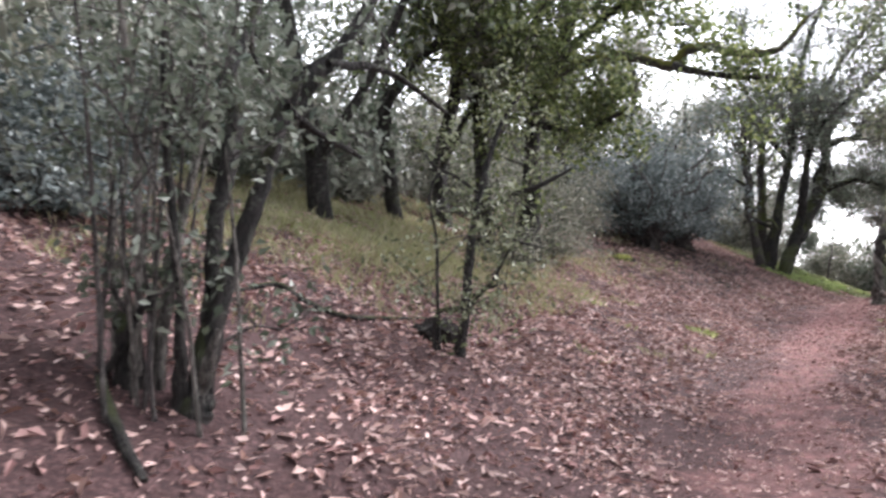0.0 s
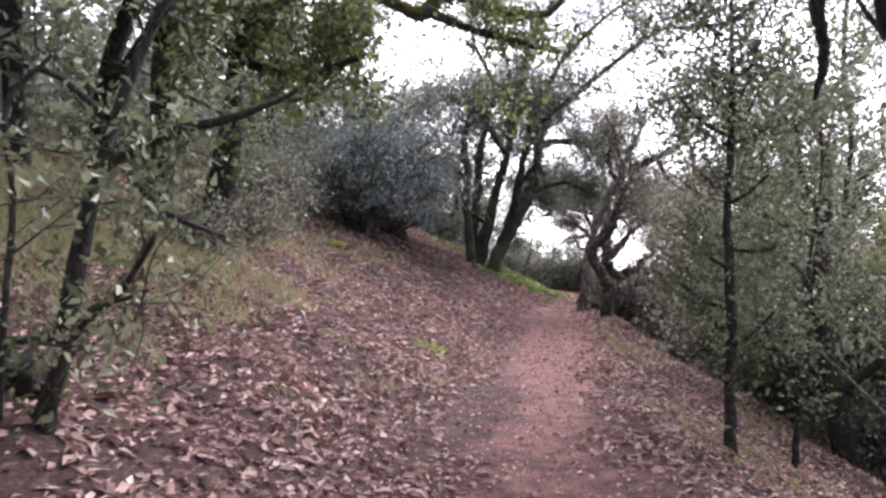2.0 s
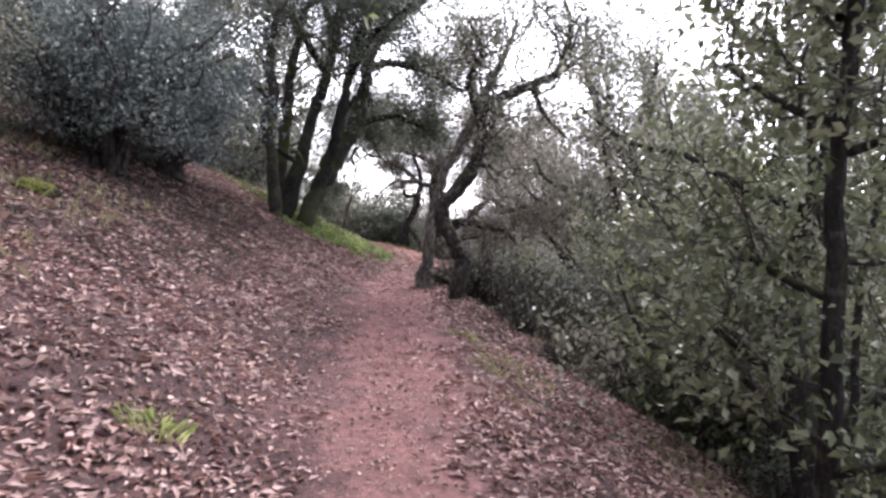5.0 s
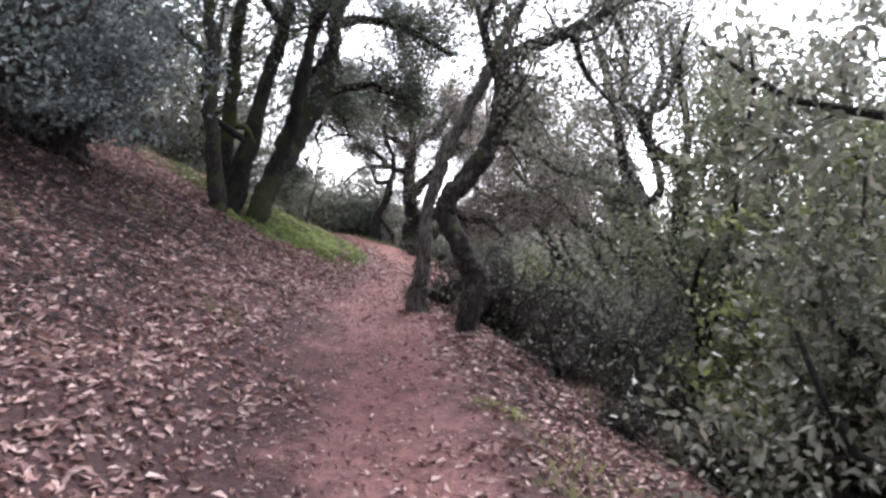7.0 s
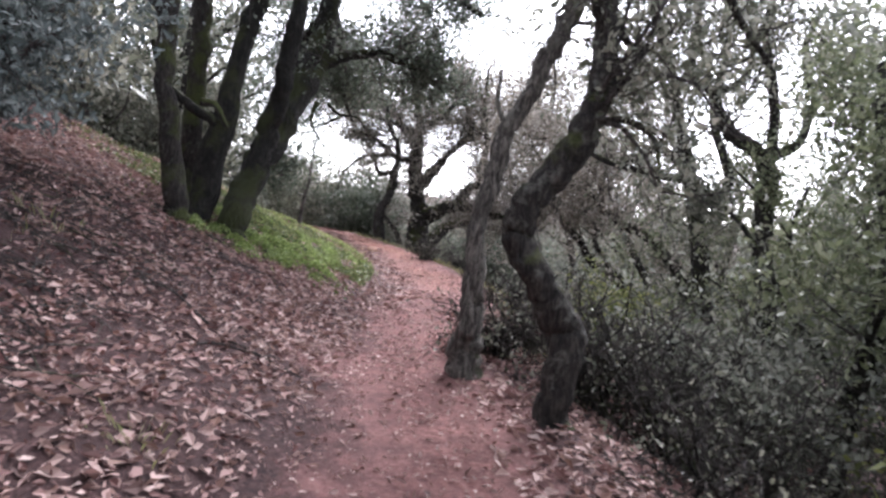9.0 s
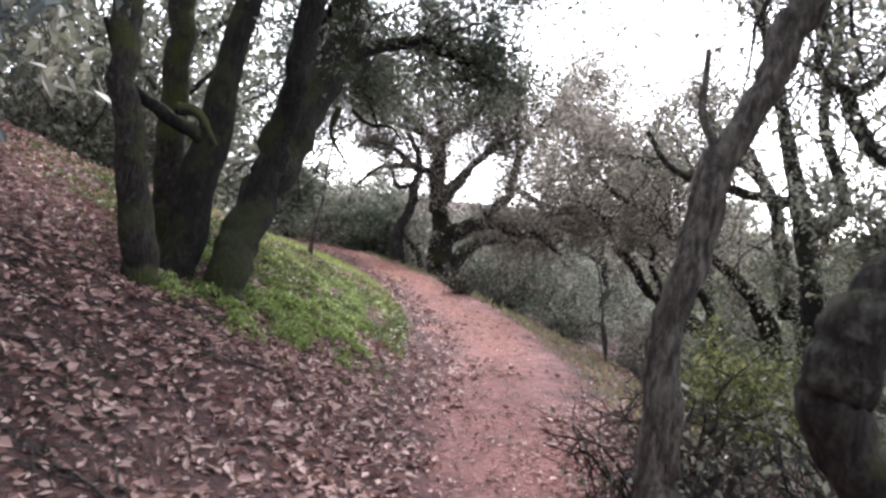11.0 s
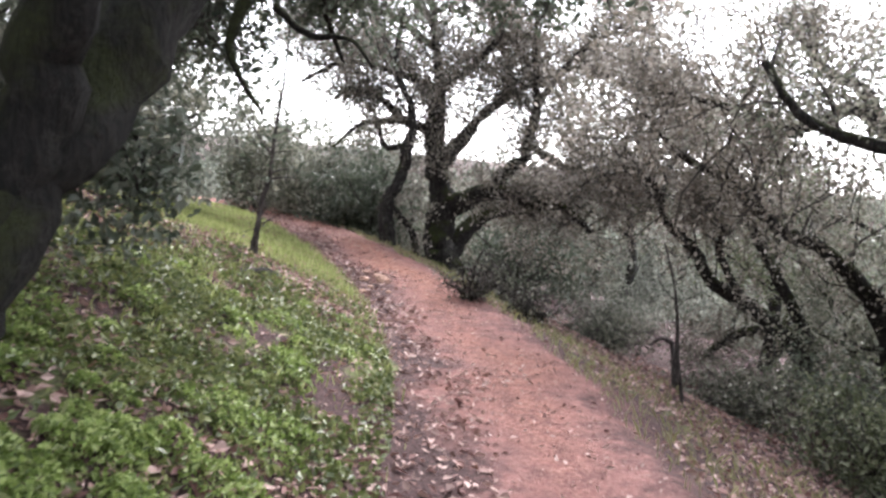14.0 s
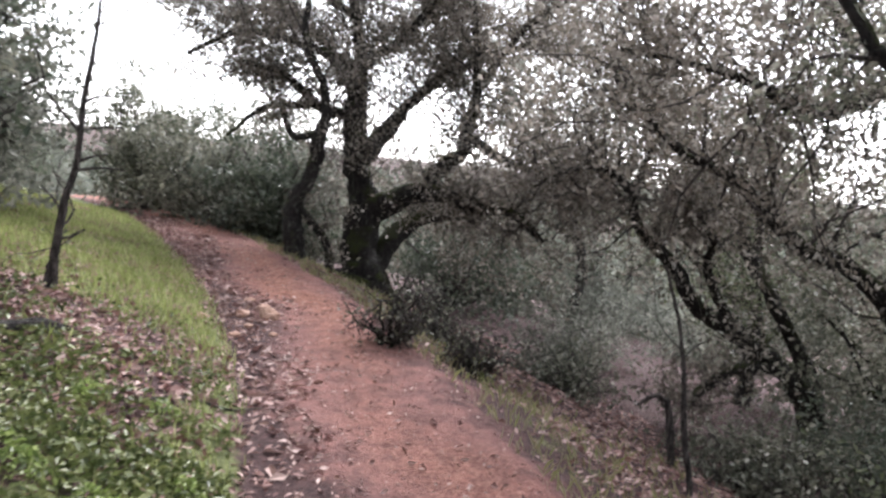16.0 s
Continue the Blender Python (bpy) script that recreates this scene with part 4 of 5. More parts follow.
stemA = Tree("sapling", "thin grey stem on the slope below the trail", "tree", 28, (15.58, 19.75, -0.07))
stemA.limb([(-0.03, -0.02, -0.16, 0.049), (-0.03, -0.02, 0.04, 0.039), (-0.04, 0.04, 0.36, 0.033), (-0.05, 0.10, 0.64, 0.026)], leafy=.3)
stemA.limb([(-0.05, 0.10, 0.64, 0.026), (-0.14, 0.18, 0.67, 0.020), (-0.25, 0.26, 0.58, 0.013)], leafy=.3)
stemA.finish(twigs=3, sub=3, leaves=1, size=.04, mat=LEAF_GREY, spread=.1, bark=TWIG)

stemB = Tree("sapling", "thin grey stem on the slope below the trail", "tree", 29, (14.96, 19.30, 0.05))
stemB.limb([(-0.02, -0.02, -0.17, 0.031), (-0.02, -0.02, 0.04, 0.025), (-0.05, 0.09, 0.53, 0.021), (-0.05, 0.16, 0.98, 0.017), (-0.07, 0.25, 1.35, 0.013), (-0.13, 0.37, 1.71, 0.008)], leafy=.5)
stemB.finish(twigs=8, sub=4, leaves=2, size=.04, mat=LEAF_GREY, spread=.1, bark=TWIG)


# ---- shrubs and scattered woods ----
def shrub(name, label, seed, base, rx, ry, rz, mat, stems, leaves, size, lift=.28, clump=.11, skirt=.02, thick=1.0):
    """A domed shrub: forking stems from one foot, leaves in loose clumps over the dome."""
    rng = np.random.RandomState(seed)
    top = tagged(new(name), label, "shrub", group=name.replace("_", " ") + "s of the slope")
    top.location = base
    thin, ends = [], []
    for k in range(stems):
        a, el = rng.rand() * 2 * np.pi, np.arcsin(rng.uniform(.0, .98))
        reach = rng.uniform(.55, 1.05)
        tip = reach * np.array([rx * np.cos(a) * np.cos(el), ry * np.sin(a) * np.cos(el), rz * (lift + (1 - lift) * np.sin(el))])
        n = 5
        u = np.linspace(0, 1, n)[:, None]
        pts = np.hstack([u, u, u ** .75]) * tip + rng.randn(n, 3) * .05 * max(rx, rz) * u
        pts[0] = rng.randn(3) * [.12, .12, 0] + [0, 0, -.08]
        path = spline(np.column_stack([pts, np.linspace(.030, .006, n) * max(.5, rz / 2) * thick]), 3)
        part("stem", joined("stem", [tube(path, 5, rng, .05)]), BARK if name == "dry_shrub" else TWIG, top)
        for _ in range(16 if name in ("brush_shrub", "dry_shrub") else 10):
            i = rng.randint(len(path) // 3, len(path))
            d = rng.randn(3) * [rx, ry, rz * .7] * .24
            mid = path[i, :3] + d * .5 + rng.randn(3) * .05
            thin.append(tube(np.column_stack([np.array([path[i, :3], mid, path[i, :3] + d]), [.006, .004, .002]]), 3, rng))
            ends.append(path[i, :3] + d)
    ends = np.array(ends)
    per = max(1 if name == "dry_shrub" else 6, leaves * 2 // len(ends))
    c = np.repeat(ends, per, axis=0)
    c = c + rng.randn(len(c), 3) * [1.25, 1.25, .8] * clump * max(.8, rx)
    swing = np.arctan2(c[:, 1], c[:, 0])
    c = c[c[:, 2] > skirt * (1 + .35 * np.sin(3 * swing + seed) + .2 * np.sin(7 * swing))]
    tagged(part("twig_growth", joined("twig_growth", thin), TWIG, top), kind="stuff")
    tagged(part("crown", leaf_mesh("crown", c, size * .7, rng, long=1.5), mat, top), kind="stuff")
    return top


# blue-grey rounded oak scrub above the trail, with dark stems
shrub("oak_shrub", "rounded blue-grey evergreen shrub above the leafy bank", 31, on_ground(4.2, 15.4), 1.75, 1.6, 2.5, LEAF_BLUE, 44, 12000, .058, lift=.42, clump=.075, skirt=.32, thick=1.3)
shrub("oak_shrub", "rounded blue-grey evergreen shrub above the leafy bank", 32, on_ground(5.5, 17.1), 1.1, 1.2, 2.4, LEAF_BLUE, 28, 9000, .056, lift=.4, clump=.08, skirt=.28, thick=1.3)
shrub("oak_shrub", "low grey-green shrub in front of the oak scrub", 33, on_ground(1.5, 11.0), .8, .7, .8, LEAF_GREY, 14, 1800, .045)
shrub("oak_shrub", "small twiggy grey-green shrub in the litter", 34, on_ground(.9, 9.6), .6, .6, .55, LEAF_GREY, 12, 900, .04)
for k, (x, y, r, z, mt) in enumerate([(-3.6, 7.4, 1.2, 1.6, LEAF_BLUE), (-3.0, 9.4, 1.2, 1.8, LEAF_DARK), (-4.2, 4.3, 1.2, 1.6, LEAF_DARK), (-3.0, 5.6, .7, 1.0, LEAF_BLUE), (-2.4, 11.6, 1.2, 1.7, LEAF_GREY),
                                     (.6, 13.2, 1.2, 1.6, LEAF_GREY), (2.2, 14.2, 1.1, 1.3, LEAF_GREY), (-6.4, 9.6, 1.5, 2.2, LEAF_DARK)]):
    shrub("oak_shrub", "twiggy blue-grey shrub on the wooded slope", 120 + k, on_ground(x, y), r, r, z, mt, 16, 6000, .05)
# brush on the slope below the trail
for k, (x, y, r, z, lf, mt) in enumerate([
        (9.9, 12.6, .9, 1.4, 1700, LEAF_HAZE), (11.3, 13.6, 1.1, 1.6, 2600, LEAF_HAZE), (8.9, 10.8, .7, .8, 900, LEAF_GREY), (10.2, 13.8, .8, 1.3, 1500, LEAF_HAZE),
        (10.9, 11.2, 1.2, 2.3, 7000, LEAF_YELLOW), (12.4, 12.2, 1.4, 2.3, 5000, LEAF_HAZE), (9.0, 8.6, 1.0, 1.4, 4500, LEAF_DARK),
        (10.4, 9.4, 1.3, 2.6, 8000, LEAF_OLIVE), (9.0, 7.4, 1.2, 2.6, 7000, LEAF_OLIVE), (11.8, 9.8, 1.4, 3.0, 8000, LEAF_DARK), (8.2, 6.4, 1.0, 1.3, 1500, LEAF_DARK), (7.4, 4.6, 1.0, 1.4, 2000, LEAF_DARK),
        (14.0, 14.9, 1.3, 1.6, 5000, LEAF_GREY), (16.2, 17.4, 1.2, 1.4, 4500, LEAF_OLIVE), (16.6, 21.6, .7, .7, 1600, LEAF_GREY), (16.6, 19.4, .9, .9, 3000, LEAF_GREY), (15.4, 17.4, 1.0, 1.1, 3500, LEAF_OLIVE), (14.6, 16.2, .9, 1.0, 3000, LEAF_GREY), (17.6, 18.4, 1.1, 1.2, 3500, LEAF_DARK),
        (17.8, 22.6, .8, .8, 2000, LEAF_HAZE), (20.5, 24.0, 1.1, 1.0, 2500, LEAF_HAZE), (19.5, 18.6, 1.4, 1.2, 4000, LEAF_GREY)]):
    shrub("brush_shrub", "tangled twiggy evergreen shrub on the lower slope", 40 + k, on_ground(x, y), r, r, z, mt, 18, lf * 6 // 10, .06, lift=.42 if z > 1.6 else .28)
# tall leafy bay growth on the slope
shrub("bay_shrub", "tall grey-green bay shrub on the slope below the trail", 71, on_ground(8.9, 9.9), .85, .85, 3.2, LEAF_OLIVE, 22, 3600, .07, lift=.15)
shrub("bay_shrub", "tall grey-green bay shrub on the slope below the trail", 72, on_ground(10.2, 10.6), 1.2, 1.2, 3.6, LEAF_YELLOW, 24, 5000, .075, lift=.15)
# leafless brush at the foot of the bent oak and on the trail's shoulder
for k, (x, y, r, z, lf) in enumerate([(8.45, 12.3, .6, .8, 200), (8.95, 13.5, .75, 1.2, 300), (9.4, 14.6, .6, .9, 200), (8.9, 12.8, .7, 1.0, 250), (8.55, 13.5, .5, .9, 150), (8.75, 14.3, .5, .8, 120), (9.5, 13.2, .8, 1.2, 300), (8.2, 11.4, .5, .5, 100), (9.2, 11.9, .6, .8, 200), (13.8, 21.5, .35, .6, 250), (14.35, 21.0, .4, .5, 200), (15.2, 22.2, .6, .8, 500)]):
    shrub("dry_shrub", "dark leafless twiggy shrub on the trail's shoulder", 170 + k, on_ground(x, y), r, r, z, LEAF_GREY, 18, lf, .04)
# yellow-green bush close below the trail
shrub("bush", "yellow-green leafy bush below the trail", 70, on_ground(11.9, 15.7), .6, .6, 1.1, LEAF_YELLOW, 12, 1500, .06)
# hedge of dark brush where the trail leaves
for k, (x, y, r, z) in enumerate([(17.4, 31, 1.7, 2.6), (17.2, 28.6, 1.1, 2.0), (18.6, 34.5, 2.0, 3.0), (19.8, 31.2, 2.0, 3.0), (13.4, 37, 2.2, 3.4), (16.2, 44, 3.0, 4.0), (12.0, 32, 1.8, 3.4), (10.5, 28.5, 1.8, 3.6), (11.9, 29.4, 1.3, 2.6), (9.0, 26.6, 1.7, 3.6), (13.6, 34.5, 1.4, 3.2), (18.2, 29.8, 1.5, 3.4), (17.0, 33.2, 1.2, 3.2), (21.5, 28.0, 2.0, 2.8), (11.9, 27.3, 1.5, 3.5), (10.4, 25.6, 1.2, 2.6)]):
    shrub("hedge_shrub", "dense dull green scrub beside the far trail", 80 + k, on_ground(x, y), r, r, z, (LEAF_GREY, LEAF_DARK, LEAF_HAZE)[k % 3], 16, 3700, .105)


def wild_tree(seed, tall, mat, size, leaves, sub=5):
    rng = np.random.RandomState(seed)
    t = Tree("oak_tree", "dark-limbed evergreen oak in the hillside wood, some copies added unseen for shade", "tree", seed, (0, 0, -60))
    t.fine = False
    tagged(t.top, group="oaks of the hillside wood")
    lean = rng.randn(2) * .5
    z = np.linspace(0, 1, 6)
    nodes = np.column_stack([lean[0] * z ** 1.5 + rng.randn(6) * .12, lean[1] * z ** 1.5 + rng.randn(6) * .12, z * tall * .8 - .1, np.linspace(.15, .04, 6)])
    t.limb(nodes)
    for k in range(6):
        i = rng.randint(1, 5)
        a = rng.rand() * 6.28
        ln = tall * rng.uniform(.25, .45)
        u = np.linspace(0, 1, 5)[:, None]
        e = np.array([np.cos(a), np.sin(a), rng.uniform(.25, 1.1)])
        p = nodes[i, :3] + u * e * ln + rng.randn(5, 3) * .12 * u
        t.limb(np.column_stack([p, np.linspace(nodes[i, 3] * .6, .015, 5)]))
    return t.finish(twigs=22, sub=sub, leaves=leaves, size=size, mat=mat, spread=.3, start=.5)


protos = [wild_tree(101, 6.0, LEAF_DARK, .15, 4), wild_tree(102, 7.0, LEAF_GREY, .15, 4), wild_tree(103, 5.5, LEAF_OLIVE, .15, 4), wild_tree(104, 6.5, LEAF_HAZE, .15, 4)]
protos += [wild_tree(105, 5.9, LEAF_OLIVE, .08, 11, 9), wild_tree(106, 6.6, LEAF_GREY, .08, 11, 9)]
rng = np.random.RandomState(9)
placed, first_use, made_near = [], set(), 0
# x, y ranges, number, smallest distance from the trail
ZONES = [(-14, 3.0, 4, 26, 19, -30, -4.6), (3, 12, 22, 40, 7, -30, -5.5), (10, 28, -2, 14, 14, 5.5, 40), (15, 34, 12, 30, 5, 9, 40), (17, 34, 28, 50, 4, 5.5, 40), (4, 16, 40, 62, 6, -30, -3.5),
         # the next two zones are added out of view to shade the start
         (-10, 3, -9, 1, 7, -9, -3.4), (0, 9, -9, 3, 7, 3.6, 9), (8.5, 12.5, 25.5, 34, 6, -7, -3.6)]
# points with negative x are oaks added unseen to shade the start
NEAR = [(11.6, 12.8), (13.4, 13.4), (12.4, 10.9), (10.2, 6.6), (8.8, 4.2), (12.6, 8.6), (14.8, 11.6), (17.8, 16.6), (21.8, 21.6), (20.2, 18.6), (15.6, 15.2),
        (-3.0, 1.2), (-4.9, 2.4), (-3.4, -1.2), (-2.4, -3.4), (24.0, 22.5), (22.6, 18.2), (13.6, 6.4),
        (3.0, 18.4), (5.2, 19.8), (.9, 16.6), (6.9, 20.6), (8.1, 8.5), (9.6, 8.0), (-2.4, .9), (-2.8, 3.0), (20.9, 20.5)]
ZONES = [(x - .01, x + .01, y - .01, y + .01, 1, -40, 40) for x, y in NEAR] + ZONES
for x0, x1, y0, y1, count, dmin, dmax in ZONES:
    tries, made = 0, 0
    while made < count and tries < 400:
        tries += 1
        x, y = rng.uniform(x0, x1), rng.uniform(y0, y1)
        d = float(beside(x, y)[0][0])
        if not dmin < d < dmax or any(math.hypot(x - a, y - b) < 1.9 for a, b in placed):
            continue
        made += 1
        placed.append((x, y))
        k = 4 + made_near % 2 if x1 - x0 < .1 else rng.randint(4)
        made_near += 1
        m = Matrix.Translation(on_ground(x, y, .1)) @ Matrix.Rotation(rng.uniform(0, 6.28), 4, "Z") @ Matrix.Scale(rng.uniform(.8, 1.15), 4)
        if k in first_use:
            copy_thing(protos[k], m)
        else:
            first_use.add(k)
            protos[k].matrix_basis = m


under = [shrub("undergrowth_shrub", "grey-green twiggy undergrowth on the wooded slope", 150 + k, (0, 0, -60), 1.1, 1.1, z, mt, 7, 900, .115)
         for k, (z, mt) in enumerate([(1.5, LEAF_HAZE), (1.9, LEAF_GREY), (1.3, LEAF_HAZE)])]
used = set()
for x0, x1, y0, y1, count, dmin, dmax in [(-9, 1, 3.5, 15, 18, -12, -5.2), (-2, 8, 14, 28, 12, -14, -6.2), (8, 20, -1, 14, 16, 5.5, 15), (17, 34, 12, 34, 16, 7, 20)]:
    made = 0
    while made < count:
        x, y = rng.uniform(x0, x1), rng.uniform(y0, y1)
        if not dmin < float(beside(x, y)[0][0]) < dmax:
            continue
        made += 1
        k = rng.randint(3)
        m = Matrix.Translation(on_ground(x, y, .05)) @ Matrix.Rotation(rng.uniform(0, 6.28), 4, "Z") @ Matrix.Scale(rng.uniform(.8, 1.4), 4)
        if k in used:
            copy_thing(under[k], m)
        else:
            used.add(k)
            under[k].matrix_basis = m


def far_woods():
    """The opposite hillside and the skyline: loose clumps of foliage."""
    rng = np.random.RandomState(77)
    pts = []
    for _ in range(620):
        a, r = rng.uniform(-.75, 1.75), rng.uniform(38, 150)
        x, y = 10 + r * math.sin(a), 17 + r * math.cos(a)
        d = float(beside(x, y)[0][0])
        if abs(d) < 6:
            continue
        z = float(height(x, y)[0])
        w = rng.uniform(2.0, 4.0)
        n = 110
        c = rng.randn(n, 3)
        c /= np.linalg.norm(c, axis=1)[:, None]
        c[:, 2] = np.abs(c[:, 2])
        pts.append(np.array([x, y, z]) + c * [w, w, w * rng.uniform(.8, 1.3)] * rng.uniform(.75, 1.1, (n, 1)))
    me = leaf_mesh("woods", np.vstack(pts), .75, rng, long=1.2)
    # the haze of distance lies in the pale leaf colour
    tagged(part("woods", me, LEAF_FAR_HAZED), "hazy grey-green woods on the opposite hillside", "woods", kind="stuff")


far_woods()


# ---- ground cover ----
def scatter(n, seed, x0=-4, x1=19, y0=-1, y1=31, dl=-7, dr=6):
    rng = np.random.RandomState(seed)
    x, y = rng.uniform(x0, x1, n), rng.uniform(y0, y1, n)
    d, _ = beside(x, y)
    keep = (d > dl) & (d < dr)
    return rng, x[keep], y[keep], d[keep]


def litter():
    rng, x, y, d = scatter(860000, 201, dl=-6, dr=4.5)
    turf = turf_at(x, y)
    clump = .5 + .5 * np.sin(3.1 * x + 1.7 * np.sin(2.3 * y)) * np.sin(2.7 * y + 1.3 * np.sin(1.9 * x))
    d = d + .22 * np.sin(1.7 * x + 2.3 * np.sin(1.1 * y)) + .1 * np.sin(4.3 * y + 2 * np.sin(3.1 * x))
    want = np.clip((np.abs(d - .15) - .1) / .9, .5, 1) * (1 - .5 * turf) * np.where(y > 14, .7 + .3 * clump, .35 + .65 * clump)
    want = np.where(y > 16, want * np.clip((np.abs(d - .8) - .3) / .5, .22, 1), want)
    want = np.where((y > 17) & (d > .9), want * .4, want)
    want *= np.clip(1.25 - np.abs(d) / 9, .3, 1) * (1 - .65 * np.exp(-((x - 5.2) / 1.6) ** 2 - ((y - 15.6) / 1.5) ** 2))
    want *= np.clip(.4 + (y - 2.8) / 4, .4, 1) * (1 - .85 * np.exp(-((x - 10.0) / 1.5) ** 2 - ((y - 19.6) / 1.7) ** 2))
    keep = rng.rand(len(x)) < want
    x, y, d = x[keep], y[keep], d[keep]
    c = np.stack([x, y, floor_z(x, y) + .004 + .016 * rng.rand(len(x))], 1)
    size = np.where(np.abs(d - np.where(y > 16, .7, .1)) < .55, .021, .036) * rng.choice([.6, .85, 1.0, 1.3], len(x))
    me = leaf_mesh("leaf_litter", c, size, rng, flat=.7, long=1.65)
    tagged(part("leaf_litter", me, LITTER), "dry curled brown and pinkish oak leaves covering the ground", "leaf litter", kind="stuff")


litter()


def blades(name, label, category, x, y, rng, tall, width, mat, lean=.5):
    n = len(x)
    z = floor_z(x, y) - .01
    a = rng.rand(n) * 6.283
    t = tall * (.5 + .8 * rng.rand(n))
    bx, by = np.cos(a) * t * lean * rng.rand(n), np.sin(a) * t * lean * rng.rand(n)
    wx, wy = np.sin(a) * width, -np.cos(a) * width
    p0 = np.stack([x - wx, y - wy, z], 1)
    p1 = np.stack([x + wx, y + wy, z], 1)
    p2 = np.stack([x + .4 * bx + wx * .8, y + .4 * by + wy * .8, z + t * .6], 1)
    p3 = np.stack([x + bx, y + by, z + t * .95], 1)
    v = np.stack([p0, p1, p2, p3], 1).reshape(-1, 3)
    me = mesh_from(name, v, np.arange(4 * n).reshape(n, 4), smooth=False)
    tagged(part(name, me, mat), label, category, kind="stuff")


def greenery():
    rng, x, y, d = scatter(360000, 202, 6, 19, 15.5, 31, -6, 2.8)
    patch = .5 + .5 * np.sin(3.7 * x + 1.9 * np.sin(2.9 * y)) * np.sin(3.3 * y + 1.4 * np.sin(2.3 * x))
    k = rng.rand(len(x)) < turf_at(x, y) * np.clip(.45 + (y - 19.5) / 3, .35, 1) * .55 * np.clip(1.6 * patch + (y - 20.5) / 2.5, .12, 1) * np.where(d > 0, .3, 1)
    k &= ~((d > -.42) & (d < 1.0))
    blades("grass", "short bright green grass on the bank beside the trail", "grass", x[k], y[k], rng, .10, .004, GRASS)
    # low broad-leaved herbs in soft mounds under the leaning oak
    rng = np.random.RandomState(203)
    spots = []
    while len(spots) < 105:
        x, y = rng.uniform(7.4, 12.4), rng.uniform(16.4, 22.5)
        d = float(beside(x, y)[0][0])
        bank = math.exp(-((x - 8.6) / .65) ** 2 - ((y - 17.9) / .75) ** 2) + .7 * math.exp(-((x - 10.3) / 1.2) ** 2 - ((y - 19.8) / 1.3) ** 2) * .3 + .2 * math.exp(-((x - 8.0) / .6) ** 2 - ((y - 17.1) / .6) ** 2)
        if -4 < d < -.6 and rng.rand() < bank:
            spots.append((x, y, rng.uniform(.06, .17), bank))
    pts = []
    for x, y, r, bank in spots:
        n = int(3000 * r * (.25 + bank * .75))
        a, u = rng.rand(n) * 6.283, np.sqrt(rng.rand(n))
        px, py = x + r * u * np.cos(a), y + r * u * np.sin(a)
        pz = floor_z(px, py) + .01 + r * .75 * (1 - u * u) * rng.uniform(.55, 1.05, n)
        pts.append(np.stack([px, py, pz], 1))
    pts = np.vstack(pts)
    me = leaf_mesh("herbs", pts, .022, rng, flat=.3, long=1.4)
    tagged(part("herbs", me, HERB), "low lush green herbs in mounds under the oak", "herbs", kind="stuff")
    # dull rosettes between the fallen leaves of the bank
    rng, x, y, d = scatter(200000, 205, 7, 13, 16.3, 23, -4.5, -.5)
    patch = .5 + .5 * np.sin(4.3 * x + 1.9 * np.sin(3.1 * y)) * np.sin(3.9 * y + 1.4 * np.sin(2.7 * x))
    near = np.exp(-((x - 10.0) / 1.8) ** 2 - ((y - 19.6) / 1.7) ** 2)
    k = rng.rand(len(x)) < near * np.clip(1.5 * patch - .2, 0, 1) * .95
    c = np.stack([x[k], y[k], floor_z(x[k], y[k]) + .01 + .05 * rng.rand(k.sum())], 1)
    tagged(part("low_herbs", leaf_mesh("low_herbs", c, .030, rng, flat=.4, long=1.5), HERB_DULL), "low dull green herbs between fallen leaves on the bank", "herbs", kind="stuff")
    # grass of the glade up the slope
    rng, x, y, d = scatter(120000, 206, -4, 3, 5.5, 13, -7, -2)
    patch = .5 + .5 * np.sin(2.3 * x + 1.9 * np.sin(1.9 * y)) * np.sin(2.1 * y + 1.4 * np.sin(1.7 * x))
    k = rng.rand(len(x)) < turf_at(x, y) * np.clip(1.6 * patch - .1, 0, 1) * 1.3
    blades("grass", "thin yellow-green grass in the glade up the slope", "grass", x[k], y[k], rng, .11, .004, DRY, .9)
    # dry grass on the outer edge and uphill
    rng, x, y, d = scatter(150000, 204)
    clump = np.sin(1.9 * x + 1.3 * np.sin(1.1 * y)) * np.sin(1.5 * y + .7)
    k = (((d > 1.0) & (d < 3.2)) | ((d < -2.2) & (y < 16) & (y > 4.5))) & ((clump > .12) | ((y > 15) & (d > .9) & (d < 2.3))) & (rng.rand(len(x)) < .6)
    blades("dry_grass", "sparse yellowed grass between fallen leaves", "grass", x[k], y[k], rng, .11, .004, DRY, .9)


greenery()


def tuft(x, y, n, seed, tall, mat, label):
    rng = np.random.RandomState(seed)
    top_z = float(floor_z(x, y)[0])
    a, r = rng.rand(n) * 6.283, .17 * rng.rand(n)
    v, ln = [], tall * (.5 + .7 * rng.rand(n))
    for ai, ri, li in zip(a, r, ln):
        c, s = math.cos(ai), math.sin(ai)
        bx, by = c * ri, s * ri
        gz = float(floor_z(x + bx, y + by)[0]) - top_z - .01
        v += [(bx - s * .002, by + c * .002, gz), (bx + s * .002, by - c * .002, gz), (bx + c * li * .3 + s * .002, by + s * li * .3 - c * .002, gz + li * .65), (bx + c * li * .7, by + s * li * .7, gz + li * .9)]
    me = mesh_from("grass_tuft", np.array(v), np.arange(4 * n).reshape(n, 4), smooth=False)
    ob = tagged(part("grass_tuft", me, mat), label, "grass tuft", group="tufts along the trail", kind="stuff")
    ob.location = (x, y, top_z)


